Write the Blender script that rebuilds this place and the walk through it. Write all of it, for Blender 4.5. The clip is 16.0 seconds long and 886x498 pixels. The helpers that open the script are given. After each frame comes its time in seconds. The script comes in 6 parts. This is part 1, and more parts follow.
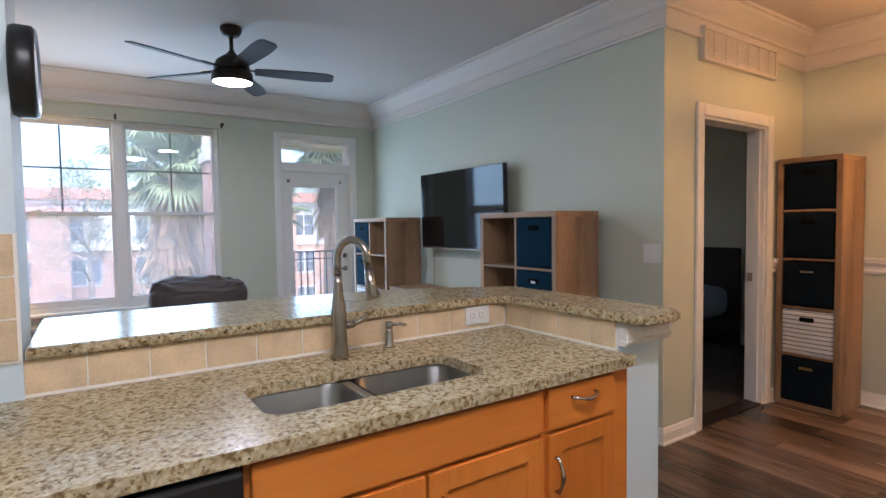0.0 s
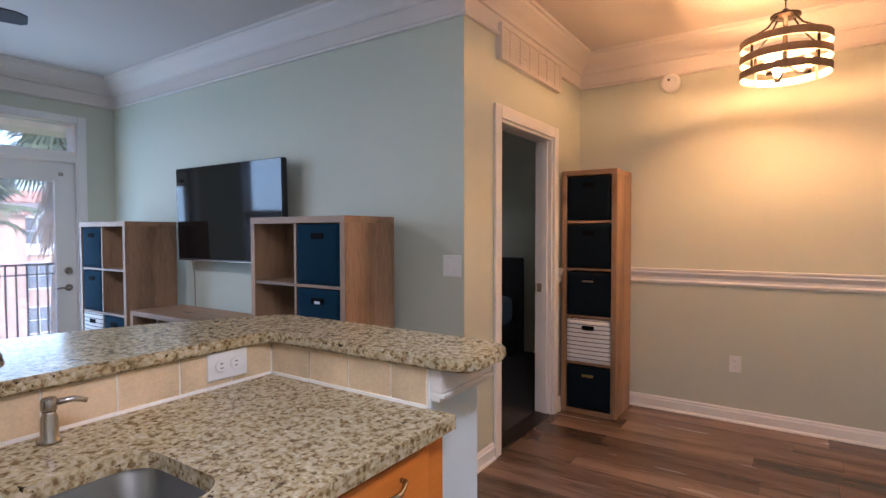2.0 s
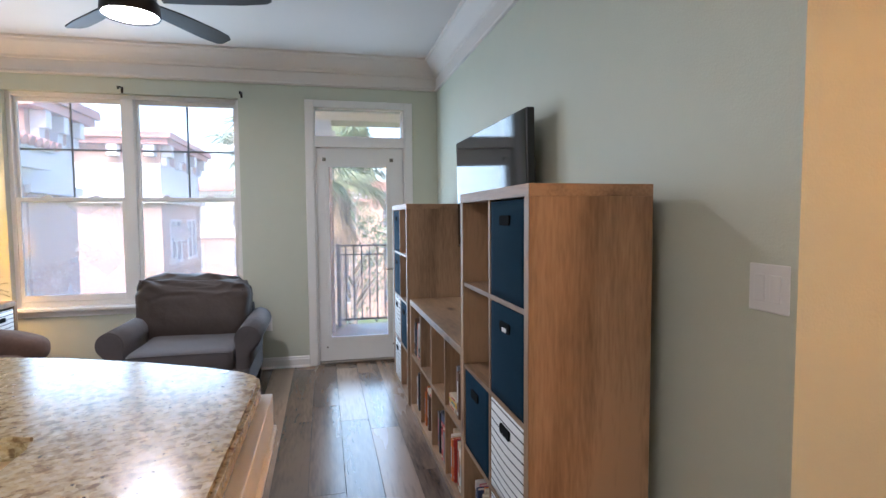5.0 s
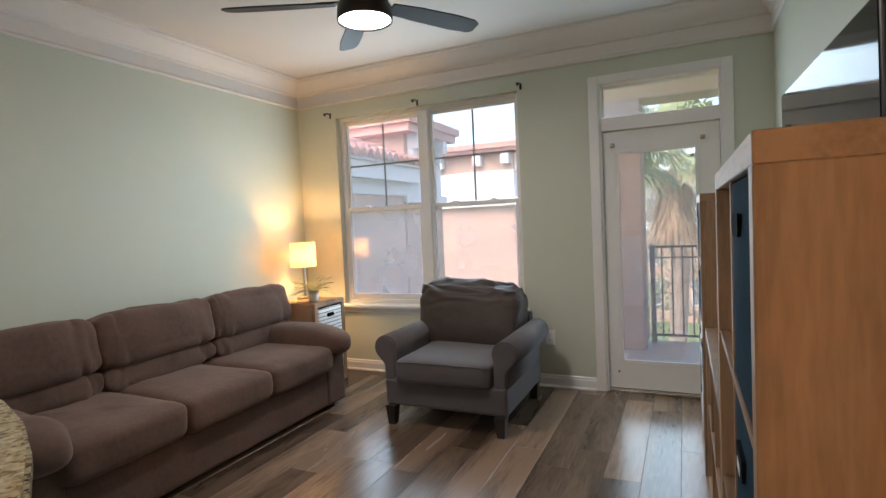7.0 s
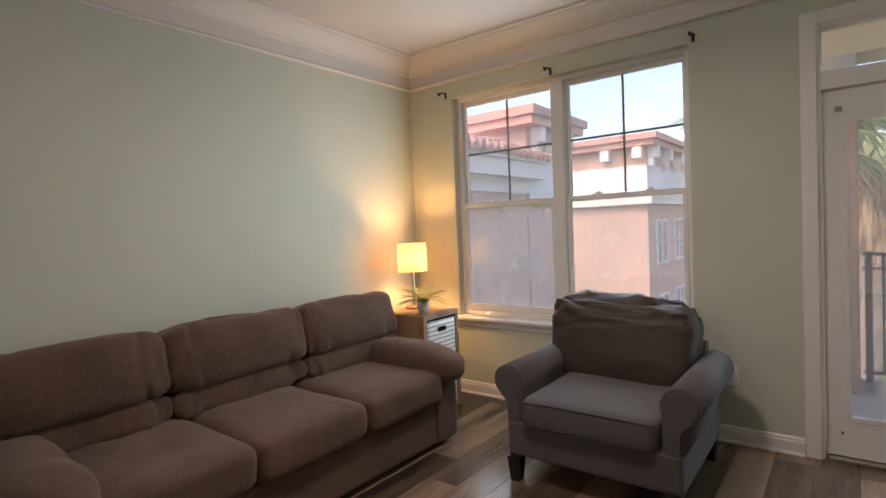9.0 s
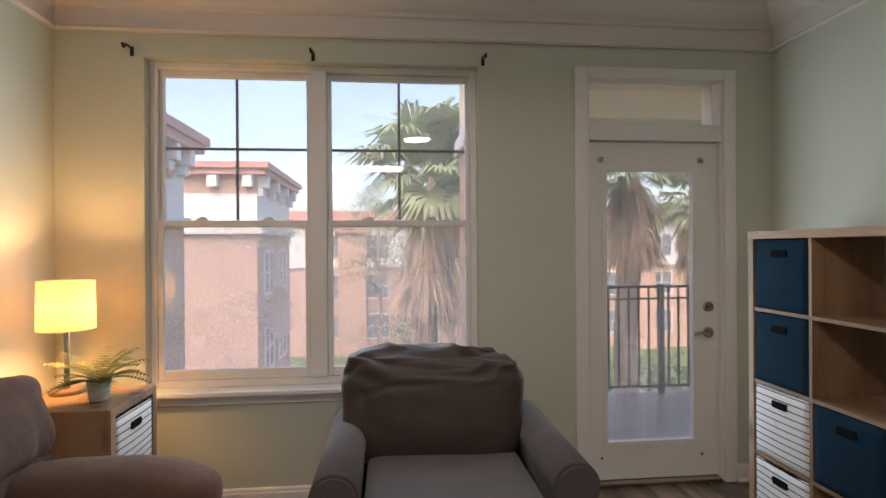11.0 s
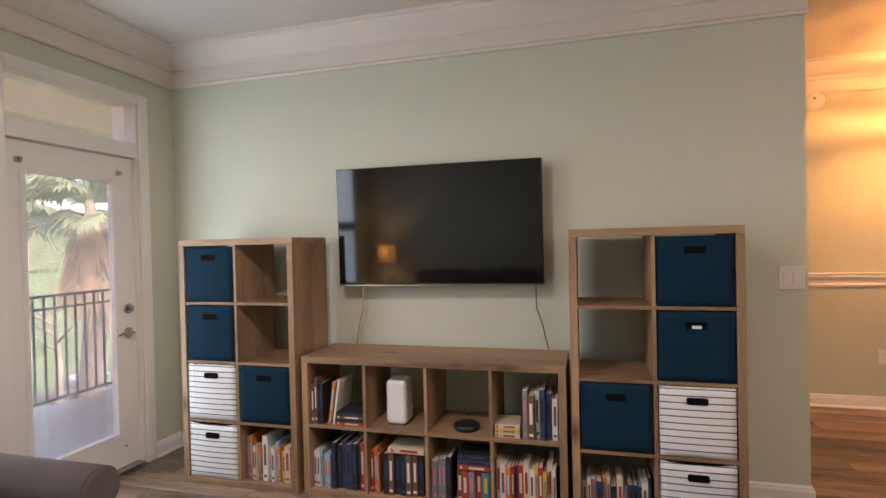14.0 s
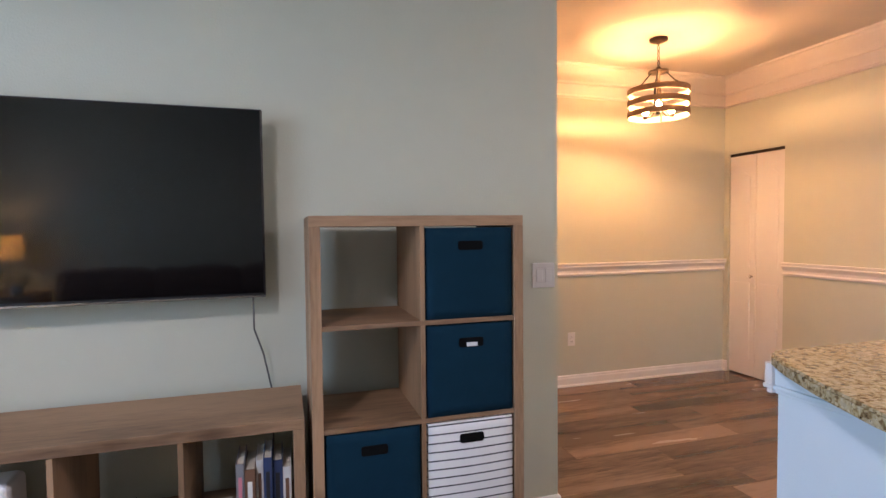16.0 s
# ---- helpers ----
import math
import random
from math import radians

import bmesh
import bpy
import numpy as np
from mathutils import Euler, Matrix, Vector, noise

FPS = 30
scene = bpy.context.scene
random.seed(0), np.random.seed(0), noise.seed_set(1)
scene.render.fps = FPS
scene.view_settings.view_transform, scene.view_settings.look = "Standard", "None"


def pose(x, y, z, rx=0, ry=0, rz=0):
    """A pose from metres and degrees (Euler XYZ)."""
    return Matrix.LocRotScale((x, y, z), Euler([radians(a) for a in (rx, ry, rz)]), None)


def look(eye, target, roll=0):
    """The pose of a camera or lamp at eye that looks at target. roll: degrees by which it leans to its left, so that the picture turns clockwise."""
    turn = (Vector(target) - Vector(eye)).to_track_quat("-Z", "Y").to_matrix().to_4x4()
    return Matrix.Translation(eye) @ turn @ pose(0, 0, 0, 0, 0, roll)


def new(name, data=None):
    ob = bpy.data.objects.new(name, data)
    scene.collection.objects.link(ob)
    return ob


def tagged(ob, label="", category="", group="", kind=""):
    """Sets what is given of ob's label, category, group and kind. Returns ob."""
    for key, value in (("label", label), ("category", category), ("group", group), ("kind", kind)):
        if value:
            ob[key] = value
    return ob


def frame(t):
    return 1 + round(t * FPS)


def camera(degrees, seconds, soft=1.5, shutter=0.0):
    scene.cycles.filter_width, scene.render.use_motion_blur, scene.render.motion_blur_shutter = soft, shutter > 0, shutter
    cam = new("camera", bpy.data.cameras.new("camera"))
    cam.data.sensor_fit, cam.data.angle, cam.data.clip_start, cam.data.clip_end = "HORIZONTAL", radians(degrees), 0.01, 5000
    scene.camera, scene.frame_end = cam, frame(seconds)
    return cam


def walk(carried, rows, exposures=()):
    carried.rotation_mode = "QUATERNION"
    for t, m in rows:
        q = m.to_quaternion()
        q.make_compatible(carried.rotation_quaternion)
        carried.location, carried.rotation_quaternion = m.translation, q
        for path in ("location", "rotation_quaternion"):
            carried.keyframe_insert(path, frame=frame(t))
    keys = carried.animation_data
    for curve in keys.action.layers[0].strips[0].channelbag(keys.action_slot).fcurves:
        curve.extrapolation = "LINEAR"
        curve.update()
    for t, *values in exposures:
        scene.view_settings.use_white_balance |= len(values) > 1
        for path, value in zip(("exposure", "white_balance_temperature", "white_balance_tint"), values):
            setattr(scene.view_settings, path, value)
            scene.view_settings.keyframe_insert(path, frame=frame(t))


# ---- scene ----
cam = camera(80.3, 16.0)
PATH = [
    (0, (0.49, 0.437, 1.346), (1.596, 2.101, 1.254), -0.8),
    (0.5, (0.562, 0.513, 1.339), (1.888, 2.007, 1.241), -0.4),
    (1, (0.631, 0.644, 1.342), (2.155, 1.935, 1.246), -0.1),
    (1.5, (0.715, 0.747, 1.339), (2.373, 1.862, 1.258), 0.1),
    (2, (0.922, 0.845, 1.336), (2.582, 1.958, 1.273), -0.1),
    (2.5, (1.161, 0.958, 1.373), (2.727, 2.199, 1.291), -0.2),
    (3, (1.38, 1.075, 1.366), (2.808, 2.471, 1.263), -0.4),
    (3.5, (1.649, 1.173, 1.361), (2.89, 2.737, 1.244), -0.6),
    (4, (1.945, 1.238, 1.362), (2.942, 2.966, 1.215), -1.6),
    (4.2, (2.024, 1.242, 1.351), (2.915, 3.027, 1.21), -1.2),
    (6.3, (2.718, 1.821, 1.325), (2.291, 3.771, 1.215), -2.0),
    (6.5, (2.778, 1.917, 1.344), (2.209, 3.831, 1.23), -2.3),
    (7, (2.765, 2.069, 1.341), (1.925, 3.881, 1.24), -2.7),
    (7.5, (2.768, 2.25, 1.348), (1.655, 3.91, 1.267), -3.0),
    (8, (2.69, 2.391, 1.33), (1.369, 3.891, 1.26), -3.1),
    (8.2, (2.636, 2.458, 1.325), (1.267, 3.915, 1.254), -2.8),
    (10.3, (1.548, 3.185, 1.331), (1.125, 5.139, 1.283), -1.0),
    (10.5, (1.41, 3.239, 1.335), (1.16, 5.223, 1.304), -0.8),
    (11, (1.102, 3.298, 1.355), (1.298, 5.289, 1.351), -0.4),
    (11.5, (0.829, 3.363, 1.356), (1.462, 5.26, 1.376), -0.3),
    (12, (0.627, 3.45, 1.336), (1.658, 5.162, 1.382), -0.5),
    (12.5, (0.461, 3.444, 1.337), (1.847, 4.886, 1.395), -0.9),
    (13, (0.293, 3.405, 1.361), (1.953, 4.521, 1.408), -1.3),
    (13.5, (0.248, 3.386, 1.384), (2.085, 4.176, 1.398), -1.5),
    (14, (0.269, 3.38, 1.374), (2.197, 3.911, 1.35), -1.3),
    (14.5, (0.46, 3.378, 1.352), (2.442, 3.637, 1.303), -1.2),
    (15, (0.647, 3.337, 1.371), (2.646, 3.336, 1.303), -1.1),
    (15.5, (0.86, 3.388, 1.349), (2.837, 3.093, 1.287), -0.9),
    (16, (1.096, 3.544, 1.377), (3.008, 2.965, 1.3), -0.6),
]
EXPOSURES = [(0.0, 2.68, 5650, 20), (2.0, 2.78, 5400, 25), (3.4, 2.86, 5250, 21), (4.2, 3.03, 5700, 23), (6.3, 2.68, 6300, 17), (8.2, 2.4, 7500, 24), (10.3, 2.1, 7250, 26), (12.0, 2.12, 7700, 26), (13.0, 2.85, 7900, 32), (14.0, 3.0, 7500, 30), (14.6, 2.98, 7900, 33), (15.3, 3.02, 6750, 30), (16.0, 3.06, 6050, 29)]
walk(cam, [(t, look(eye, target, roll)) for t, eye, target, roll in PATH], EXPOSURES)

# ---- light ----
world = bpy.data.worlds.new("overcast_sky")
world.use_nodes = True
scene.world = world
wn, wl = world.node_tree.nodes, world.node_tree.links
sky = wn.new("ShaderNodeTexSky")
sky.sky_type = 'NISHITA'
sky.sun_disc = False
sky.sun_elevation, sky.sun_rotation = radians(52), radians(200)
sky.dust_density, sky.air_density = 4.0, 1.0
pale = wn.new("ShaderNodeHueSaturation")
pale.inputs["Saturation"].default_value = 1.1
wl.new(sky.outputs["Color"], pale.inputs["Color"])
wl.new(pale.outputs["Color"], wn["Background"].inputs["Color"])
wn["Background"].inputs["Strength"].default_value = 0.14

sun = new("sun", bpy.data.lights.new("sun", 'SUN'))
sun.data.energy, sun.data.angle, sun.data.color = 0.5, radians(40), (0.95, 0.98, 1.0)
sun.matrix_world = look((-3, -10, 14), (0, 0, 0))

# the sky's light in the window, the balcony door and its transom
for lx, lz, sx, sz, watts in ((0.30, 1.89, 0.70, 0.70, 1.45), (1.11, 1.89, 0.70, 0.70, 1.45), (0.30, 1.06, 0.68, 0.74, 1.15), (1.11, 1.06, 0.68, 0.74, 1.15), (2.58, 1.01, 0.53, 1.55, 1.95), (2.60, 2.17, 0.74, 0.22, 0.32)):
    day = new("daylight", bpy.data.lights.new("daylight", 'AREA'))
    day.data.shape, day.data.size, day.data.size_y = 'RECTANGLE', sx, sz
    day.data.energy, day.data.color = watts, (0.58, 0.84, 1.0)
    day.matrix_world = look((lx, 6.118, lz), (lx, 5.0, lz))

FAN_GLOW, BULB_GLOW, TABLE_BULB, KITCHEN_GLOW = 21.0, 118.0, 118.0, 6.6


# ---- materials ----
def mat(name, color, rough=0.5, metal=0.0, vary=0.06, scale=6.0, bump=0.0, bump_scale=80.0, stretch=(1, 1, 1), coat=0.0,
        random_tone=0.0, sheen=0.0):
    """A surface with a broad and a fine variation of tone, and fine relief."""
    m = bpy.data.materials.new(name)
    m.use_nodes = True
    n, l = m.node_tree.nodes, m.node_tree.links
    b = n["Principled BSDF"]
    b.inputs["Roughness"].default_value, b.inputs["Metallic"].default_value = rough, metal
    b.inputs["Coat Weight"].default_value = coat
    b.inputs["Sheen Weight"].default_value = sheen
    tc = n.new("ShaderNodeTexCoord")
    mp = n.new("ShaderNodeMapping")
    mp.inputs["Scale"].default_value = stretch
    l.new(tc.outputs["Object"], mp.inputs["Vector"])
    big, fine = n.new("ShaderNodeTexNoise"), n.new("ShaderNodeTexNoise")
    big.inputs["Scale"].default_value, fine.inputs["Scale"].default_value = scale, scale * 11
    big.inputs["Detail"].default_value, fine.inputs["Detail"].default_value = 3, 4
    l.new(mp.outputs["Vector"], big.inputs["Vector"])
    l.new(mp.outputs["Vector"], fine.inputs["Vector"])
    add = n.new("ShaderNodeMath")
    add.operation = 'MULTIPLY_ADD'
    l.new(fine.outputs["Fac"], add.inputs[0])
    add.inputs[1].default_value = 0.5
    l.new(big.outputs["Fac"], add.inputs[2])
    rng = n.new("ShaderNodeMapRange")
    rng.inputs["From Min"].default_value, rng.inputs["From Max"].default_value = 0.4, 1.1
    rng.inputs["To Min"].default_value, rng.inputs["To Max"].default_value = 1 - vary, 1 + vary
    l.new(add.outputs[0], rng.inputs["Value"])
    hs = n.new("ShaderNodeHueSaturation")
    hs.inputs["Color"].default_value = (*color, 1)
    out = rng.outputs[0]
    if random_tone:
        oi, r2, mu = n.new("ShaderNodeObjectInfo"), n.new("ShaderNodeMapRange"), n.new("ShaderNodeMath")
        r2.inputs["To Min"].default_value, r2.inputs["To Max"].default_value = 1 - random_tone, 1 + random_tone
        mu.operation = 'MULTIPLY'
        l.new(oi.outputs["Random"], r2.inputs["Value"])
        l.new(r2.outputs[0], mu.inputs[0])
        l.new(out, mu.inputs[1])
        out = mu.outputs[0]
    l.new(out, hs.inputs["Value"])
    l.new(hs.outputs["Color"], b.inputs["Base Color"])
    if bump:
        bt, bn = n.new("ShaderNodeTexNoise"), n.new("ShaderNodeBump")
        bt.inputs["Scale"].default_value = bump_scale
        bt.inputs["Detail"].default_value = 3
        bn.inputs["Strength"].default_value, bn.inputs["Distance"].default_value = bump, 0.01
        l.new(mp.outputs["Vector"], bt.inputs["Vector"])
        l.new(bt.outputs["Fac"], bn.inputs["Height"])
        l.new(bn.outputs["Normal"], b.inputs["Normal"])
    return m


def nodes_of(m):
    return m.node_tree.nodes, m.node_tree.links, m.node_tree.nodes["Principled BSDF"]


def wood(name, dark, light, along='z', rough=0.45, random_tone=0.0, ring=9.0, shift=False, bump=0.08, start=0.58, stop=1.0, knots=False):
    """Wood grain drawn out along one axis, with knots; shift moves the grain from piece to piece."""
    m = bpy.data.materials.new(name)
    m.use_nodes = True
    n, l, b = nodes_of(m)
    tc, mp = n.new("ShaderNodeTexCoord"), n.new("ShaderNodeMapping")
    s = {'x': (0.12, 1, 1), 'y': (1, 0.12, 1), 'z': (1, 1, 0.12)}[along]
    mp.inputs["Scale"].default_value = s
    l.new(tc.outputs["Object"], mp.inputs["Vector"])
    oi = n.new("ShaderNodeObjectInfo")
    if shift:
        vm = n.new("ShaderNodeVectorMath")
        vm.operation = 'SCALE'
        vm.inputs[0].default_value = (37.0, 53.0, 19.0)
        l.new(oi.outputs["Random"], vm.inputs["Scale"])
        l.new(vm.outputs[0], mp.inputs["Location"])
    a, f, w = n.new("ShaderNodeTexNoise"), n.new("ShaderNodeTexNoise"), n.new("ShaderNodeTexNoise")
    a.inputs["Scale"].default_value, a.inputs["Detail"].default_value, a.inputs["Distortion"].default_value = ring, 4, 0.15
    f.inputs["Scale"].default_value, f.inputs["Detail"].default_value = ring * 14, 3
    w.inputs["Scale"].default_value, w.inputs["Detail"].default_value = ring * 0.35, 2
    for t in (a, f, w):
        l.new(mp.outputs["Vector"], t.inputs["Vector"])
    m1, m2 = n.new("ShaderNodeMath"), n.new("ShaderNodeMath")
    m1.operation = m2.operation = 'MULTIPLY_ADD'
    l.new(f.outputs["Fac"], m1.inputs[0])
    m1.inputs[1].default_value = 0.35
    l.new(a.outputs["Fac"], m1.inputs[2])
    l.new(w.outputs["Fac"], m2.inputs[0])
    m2.inputs[1].default_value = 0.45
    l.new(m1.outputs[0], m2.inputs[2])
    ramp = n.new("ShaderNodeValToRGB")
    ramp.color_ramp.elements[0].position, ramp.color_ramp.elements[0].color = start, (*dark, 1)
    ramp.color_ramp.elements[1].position, ramp.color_ramp.elements[1].color = stop, (*light, 1)
    l.new(m2.outputs[0], ramp.inputs["Fac"])
    hs = n.new("ShaderNodeHueSaturation")
    tone = ramp.outputs["Color"]
    if knots:
        m3, vk, rk, mk_ = n.new("ShaderNodeMapping"), n.new("ShaderNodeTexVoronoi"), n.new("ShaderNodeValToRGB"), n.new("ShaderNodeMix")
        m3.inputs["Scale"].default_value = [0.45 if q < 1 else 1.0 for q in s]
        l.new(tc.outputs["Object"], m3.inputs["Vector"])
        l.new(m3.outputs["Vector"], vk.inputs["Vector"])
        vk.inputs["Scale"].default_value = 5.5
        rk.color_ramp.elements[0].position, rk.color_ramp.elements[0].color = 0.03, (0.26, 0.19, 0.14, 1)
        rk.color_ramp.elements[1].position, rk.color_ramp.elements[1].color = 0.20, (1, 1, 1, 1)
        l.new(vk.outputs["Distance"], rk.inputs["Fac"])
        mk_.data_type, mk_.blend_type = 'RGBA', 'MULTIPLY'
        mk_.inputs["Factor"].default_value = 1.0
        l.new(tone, mk_.inputs["A"])
        l.new(rk.outputs["Color"], mk_.inputs["B"])
        tone = mk_.outputs["Result"]
    l.new(tone, hs.inputs["Color"])
    if random_tone:
        r2 = n.new("ShaderNodeMapRange")
        r2.inputs["To Min"].default_value, r2.inputs["To Max"].default_value = 1 - random_tone, 1 + random_tone
        l.new(oi.outputs["Random"], r2.inputs["Value"])
        l.new(r2.outputs[0], hs.inputs["Value"])
    l.new(hs.outputs["Color"], b.inputs["Base Color"])
    rr = n.new("ShaderNodeMapRange")
    rr.inputs["To Min"].default_value, rr.inputs["To Max"].default_value = rough - 0.08, rough + 0.12
    l.new(a.outputs["Fac"], rr.inputs["Value"])
    l.new(rr.outputs[0], b.inputs["Roughness"])
    bn = n.new("ShaderNodeBump")
    bn.inputs["Strength"].default_value, bn.inputs["Distance"].default_value = bump, 0.004
    l.new(m1.outputs[0], bn.inputs["Height"])
    l.new(bn.outputs["Normal"], b.inputs["Normal"])
    return m


def glow(name, color, strength):
    m = bpy.data.materials.new(name)
    m.use_nodes = True
    n, l, b = nodes_of(m)
    b.inputs["Base Color"].default_value = (*color, 1)
    b.inputs["Emission Color"].default_value = (*color, 1)
    b.inputs["Emission Strength"].default_value = strength
    return m


def linen_shade():
    """Cream linen that lets the bulb's light through, with a weave and an added glow of its own."""
    m = bpy.data.materials.new("lit_linen_shade")
    m.use_nodes = True
    n, l, b = nodes_of(m)
    tr, mx = n.new("ShaderNodeBsdfTranslucent"), n.new("ShaderNodeMixShader")
    tc, wv, rp_ = n.new("ShaderNodeTexCoord"), n.new("ShaderNodeTexNoise"), n.new("ShaderNodeValToRGB")
    wv.inputs["Scale"].default_value, wv.inputs["Detail"].default_value = 260, 2
    l.new(tc.outputs["Object"], wv.inputs["Vector"])
    rp_.color_ramp.elements[0].color, rp_.color_ramp.elements[1].color = (0.58, 0.43, 0.20, 1), (0.70, 0.54, 0.27, 1)
    l.new(wv.outputs["Fac"], rp_.inputs["Fac"])
    l.new(rp_.outputs["Color"], tr.inputs["Color"])
    b.inputs["Base Color"].default_value, b.inputs["Roughness"].default_value = (0.72, 0.62, 0.45, 1), 0.9
    # weak emission added to the cloth so it looks lit from within
    b.inputs["Emission Color"].default_value, b.inputs["Emission Strength"].default_value = (1.0, 0.58, 0.22, 1), 0.45
    mx.inputs[0].default_value = 0.6
    l.new(b.outputs[0], mx.inputs[1])
    l.new(tr.outputs[0], mx.inputs[2])
    l.new(mx.outputs[0], n["Material Output"].inputs["Surface"])
    return m


def granite_stone():
    """Cream granite with tan, olive and near-black flecks, polished."""
    m = bpy.data.materials.new("cream_granite")
    m.use_nodes = True
    n, l, b = nodes_of(m)
    tc = n.new("ShaderNodeTexCoord")
    warp = n.new("ShaderNodeTexNoise")
    warp.inputs["Scale"].default_value = 30
    l.new(tc.outputs["Object"], warp.inputs["Vector"])
    mixv = n.new("ShaderNodeVectorMath")
    mixv.operation = 'MULTIPLY_ADD'
    mixv.inputs[1].default_value = (0.010, 0.010, 0.010)
    l.new(warp.outputs["Color"], mixv.inputs[0])
    l.new(tc.outputs["Object"], mixv.inputs[2])
    base, v1, v2 = n.new("ShaderNodeTexNoise"), n.new("ShaderNodeTexVoronoi"), n.new("ShaderNodeTexNoise")
    base.inputs["Scale"].default_value, base.inputs["Detail"].default_value = 70, 6
    v1.inputs["Scale"].default_value = 130
    v2.inputs["Scale"].default_value, v2.inputs["Detail"].default_value = 96, 4
    for t in (base, v1, v2):
        l.new(mixv.outputs[0], t.inputs["Vector"])
    ramp = n.new("ShaderNodeValToRGB")
    e = ramp.color_ramp.elements
    e[0].position, e[0].color = 0.33, (0.165, 0.105, 0.045, 1)
    e[1].position, e[1].color = 0.70, (0.52, 0.45, 0.31, 1)
    for p, c in ((0.42, (0.30, 0.225, 0.11, 1)), (0.50, (0.42, 0.34, 0.19, 1))):
        k = e.new(p)
        k.color = c
    crystal = n.new("ShaderNodeMath")
    crystal.operation = 'MULTIPLY_ADD'
    crystal.inputs[1].default_value = 0.24
    shift = n.new("ShaderNodeMath")
    shift.operation = 'SUBTRACT'
    shift.inputs[1].default_value = 0.10
    l.new(base.outputs["Fac"], shift.inputs[0])
    l.new(shift.outputs[0], crystal.inputs[2])
    l.new(crystal.outputs[0], ramp.inputs["Fac"])
    dk = n.new("ShaderNodeValToRGB")
    dk.color_ramp.elements[0].position, dk.color_ramp.elements[0].color = 0.31, (0.055, 0.045, 0.03, 1)
    dk.color_ramp.elements[1].position, dk.color_ramp.elements[1].color = 0.36, (1, 1, 1, 1)
    l.new(v2.outputs["Fac"], dk.inputs["Fac"])
    cell = n.new("ShaderNodeMapRange")
    sep = n.new("ShaderNodeSeparateColor")
    l.new(v1.outputs["Color"], sep.inputs["Color"])
    l.new(sep.outputs["Green"], crystal.inputs[0])
    cell.inputs["To Min"].default_value, cell.inputs["To Max"].default_value = 0.82, 1.15
    l.new(sep.outputs["Red"], cell.inputs["Value"])
    mx = n.new("ShaderNodeMix")
    mx.data_type, mx.blend_type = 'RGBA', 'MULTIPLY'
    mx.inputs["Factor"].default_value = 1
    l.new(ramp.outputs["Color"], mx.inputs["A"])
    l.new(dk.outputs["Color"], mx.inputs["B"])
    hs = n.new("ShaderNodeHueSaturation")
    l.new(mx.outputs["Result"], hs.inputs["Color"])
    l.new(cell.outputs[0], hs.inputs["Value"])
    l.new(hs.outputs["Color"], b.inputs["Base Color"])
    b.inputs["Roughness"].default_value, b.inputs["Specular IOR Level"].default_value = 0.19, 0.26
    return m


def striped_cloth():
    """White canvas printed with thin dark level stripes."""
    m = mat("striped_canvas", (0.75, 0.74, 0.72), 0.9, vary=0.05, scale=14, bump=0.25, bump_scale=500)
    n, l, b = nodes_of(m)
    tc, sx, md, cmp = n.new("ShaderNodeTexCoord"), n.new("ShaderNodeSeparateXYZ"), n.new("ShaderNodeMath"), n.new("ShaderNodeMath")
    l.new(tc.outputs["Object"], sx.inputs[0])
    md.operation, cmp.operation = 'PINGPONG', 'LESS_THAN'
    md.inputs[1].default_value, cmp.inputs[1].default_value = 0.0155, 0.0026
    l.new(sx.outputs["Z"], md.inputs[0])
    l.new(md.outputs[0], cmp.inputs[0])
    mx = n.new("ShaderNodeMix")
    mx.data_type = 'RGBA'
    old = b.inputs["Base Color"].links[0].from_socket
    l.new(cmp.outputs[0], mx.inputs["Factor"])
    l.new(old, mx.inputs["A"])
    mx.inputs["B"].default_value = (0.06, 0.06, 0.065, 1)
    l.new(mx.outputs["Result"], b.inputs["Base Color"])
    return m


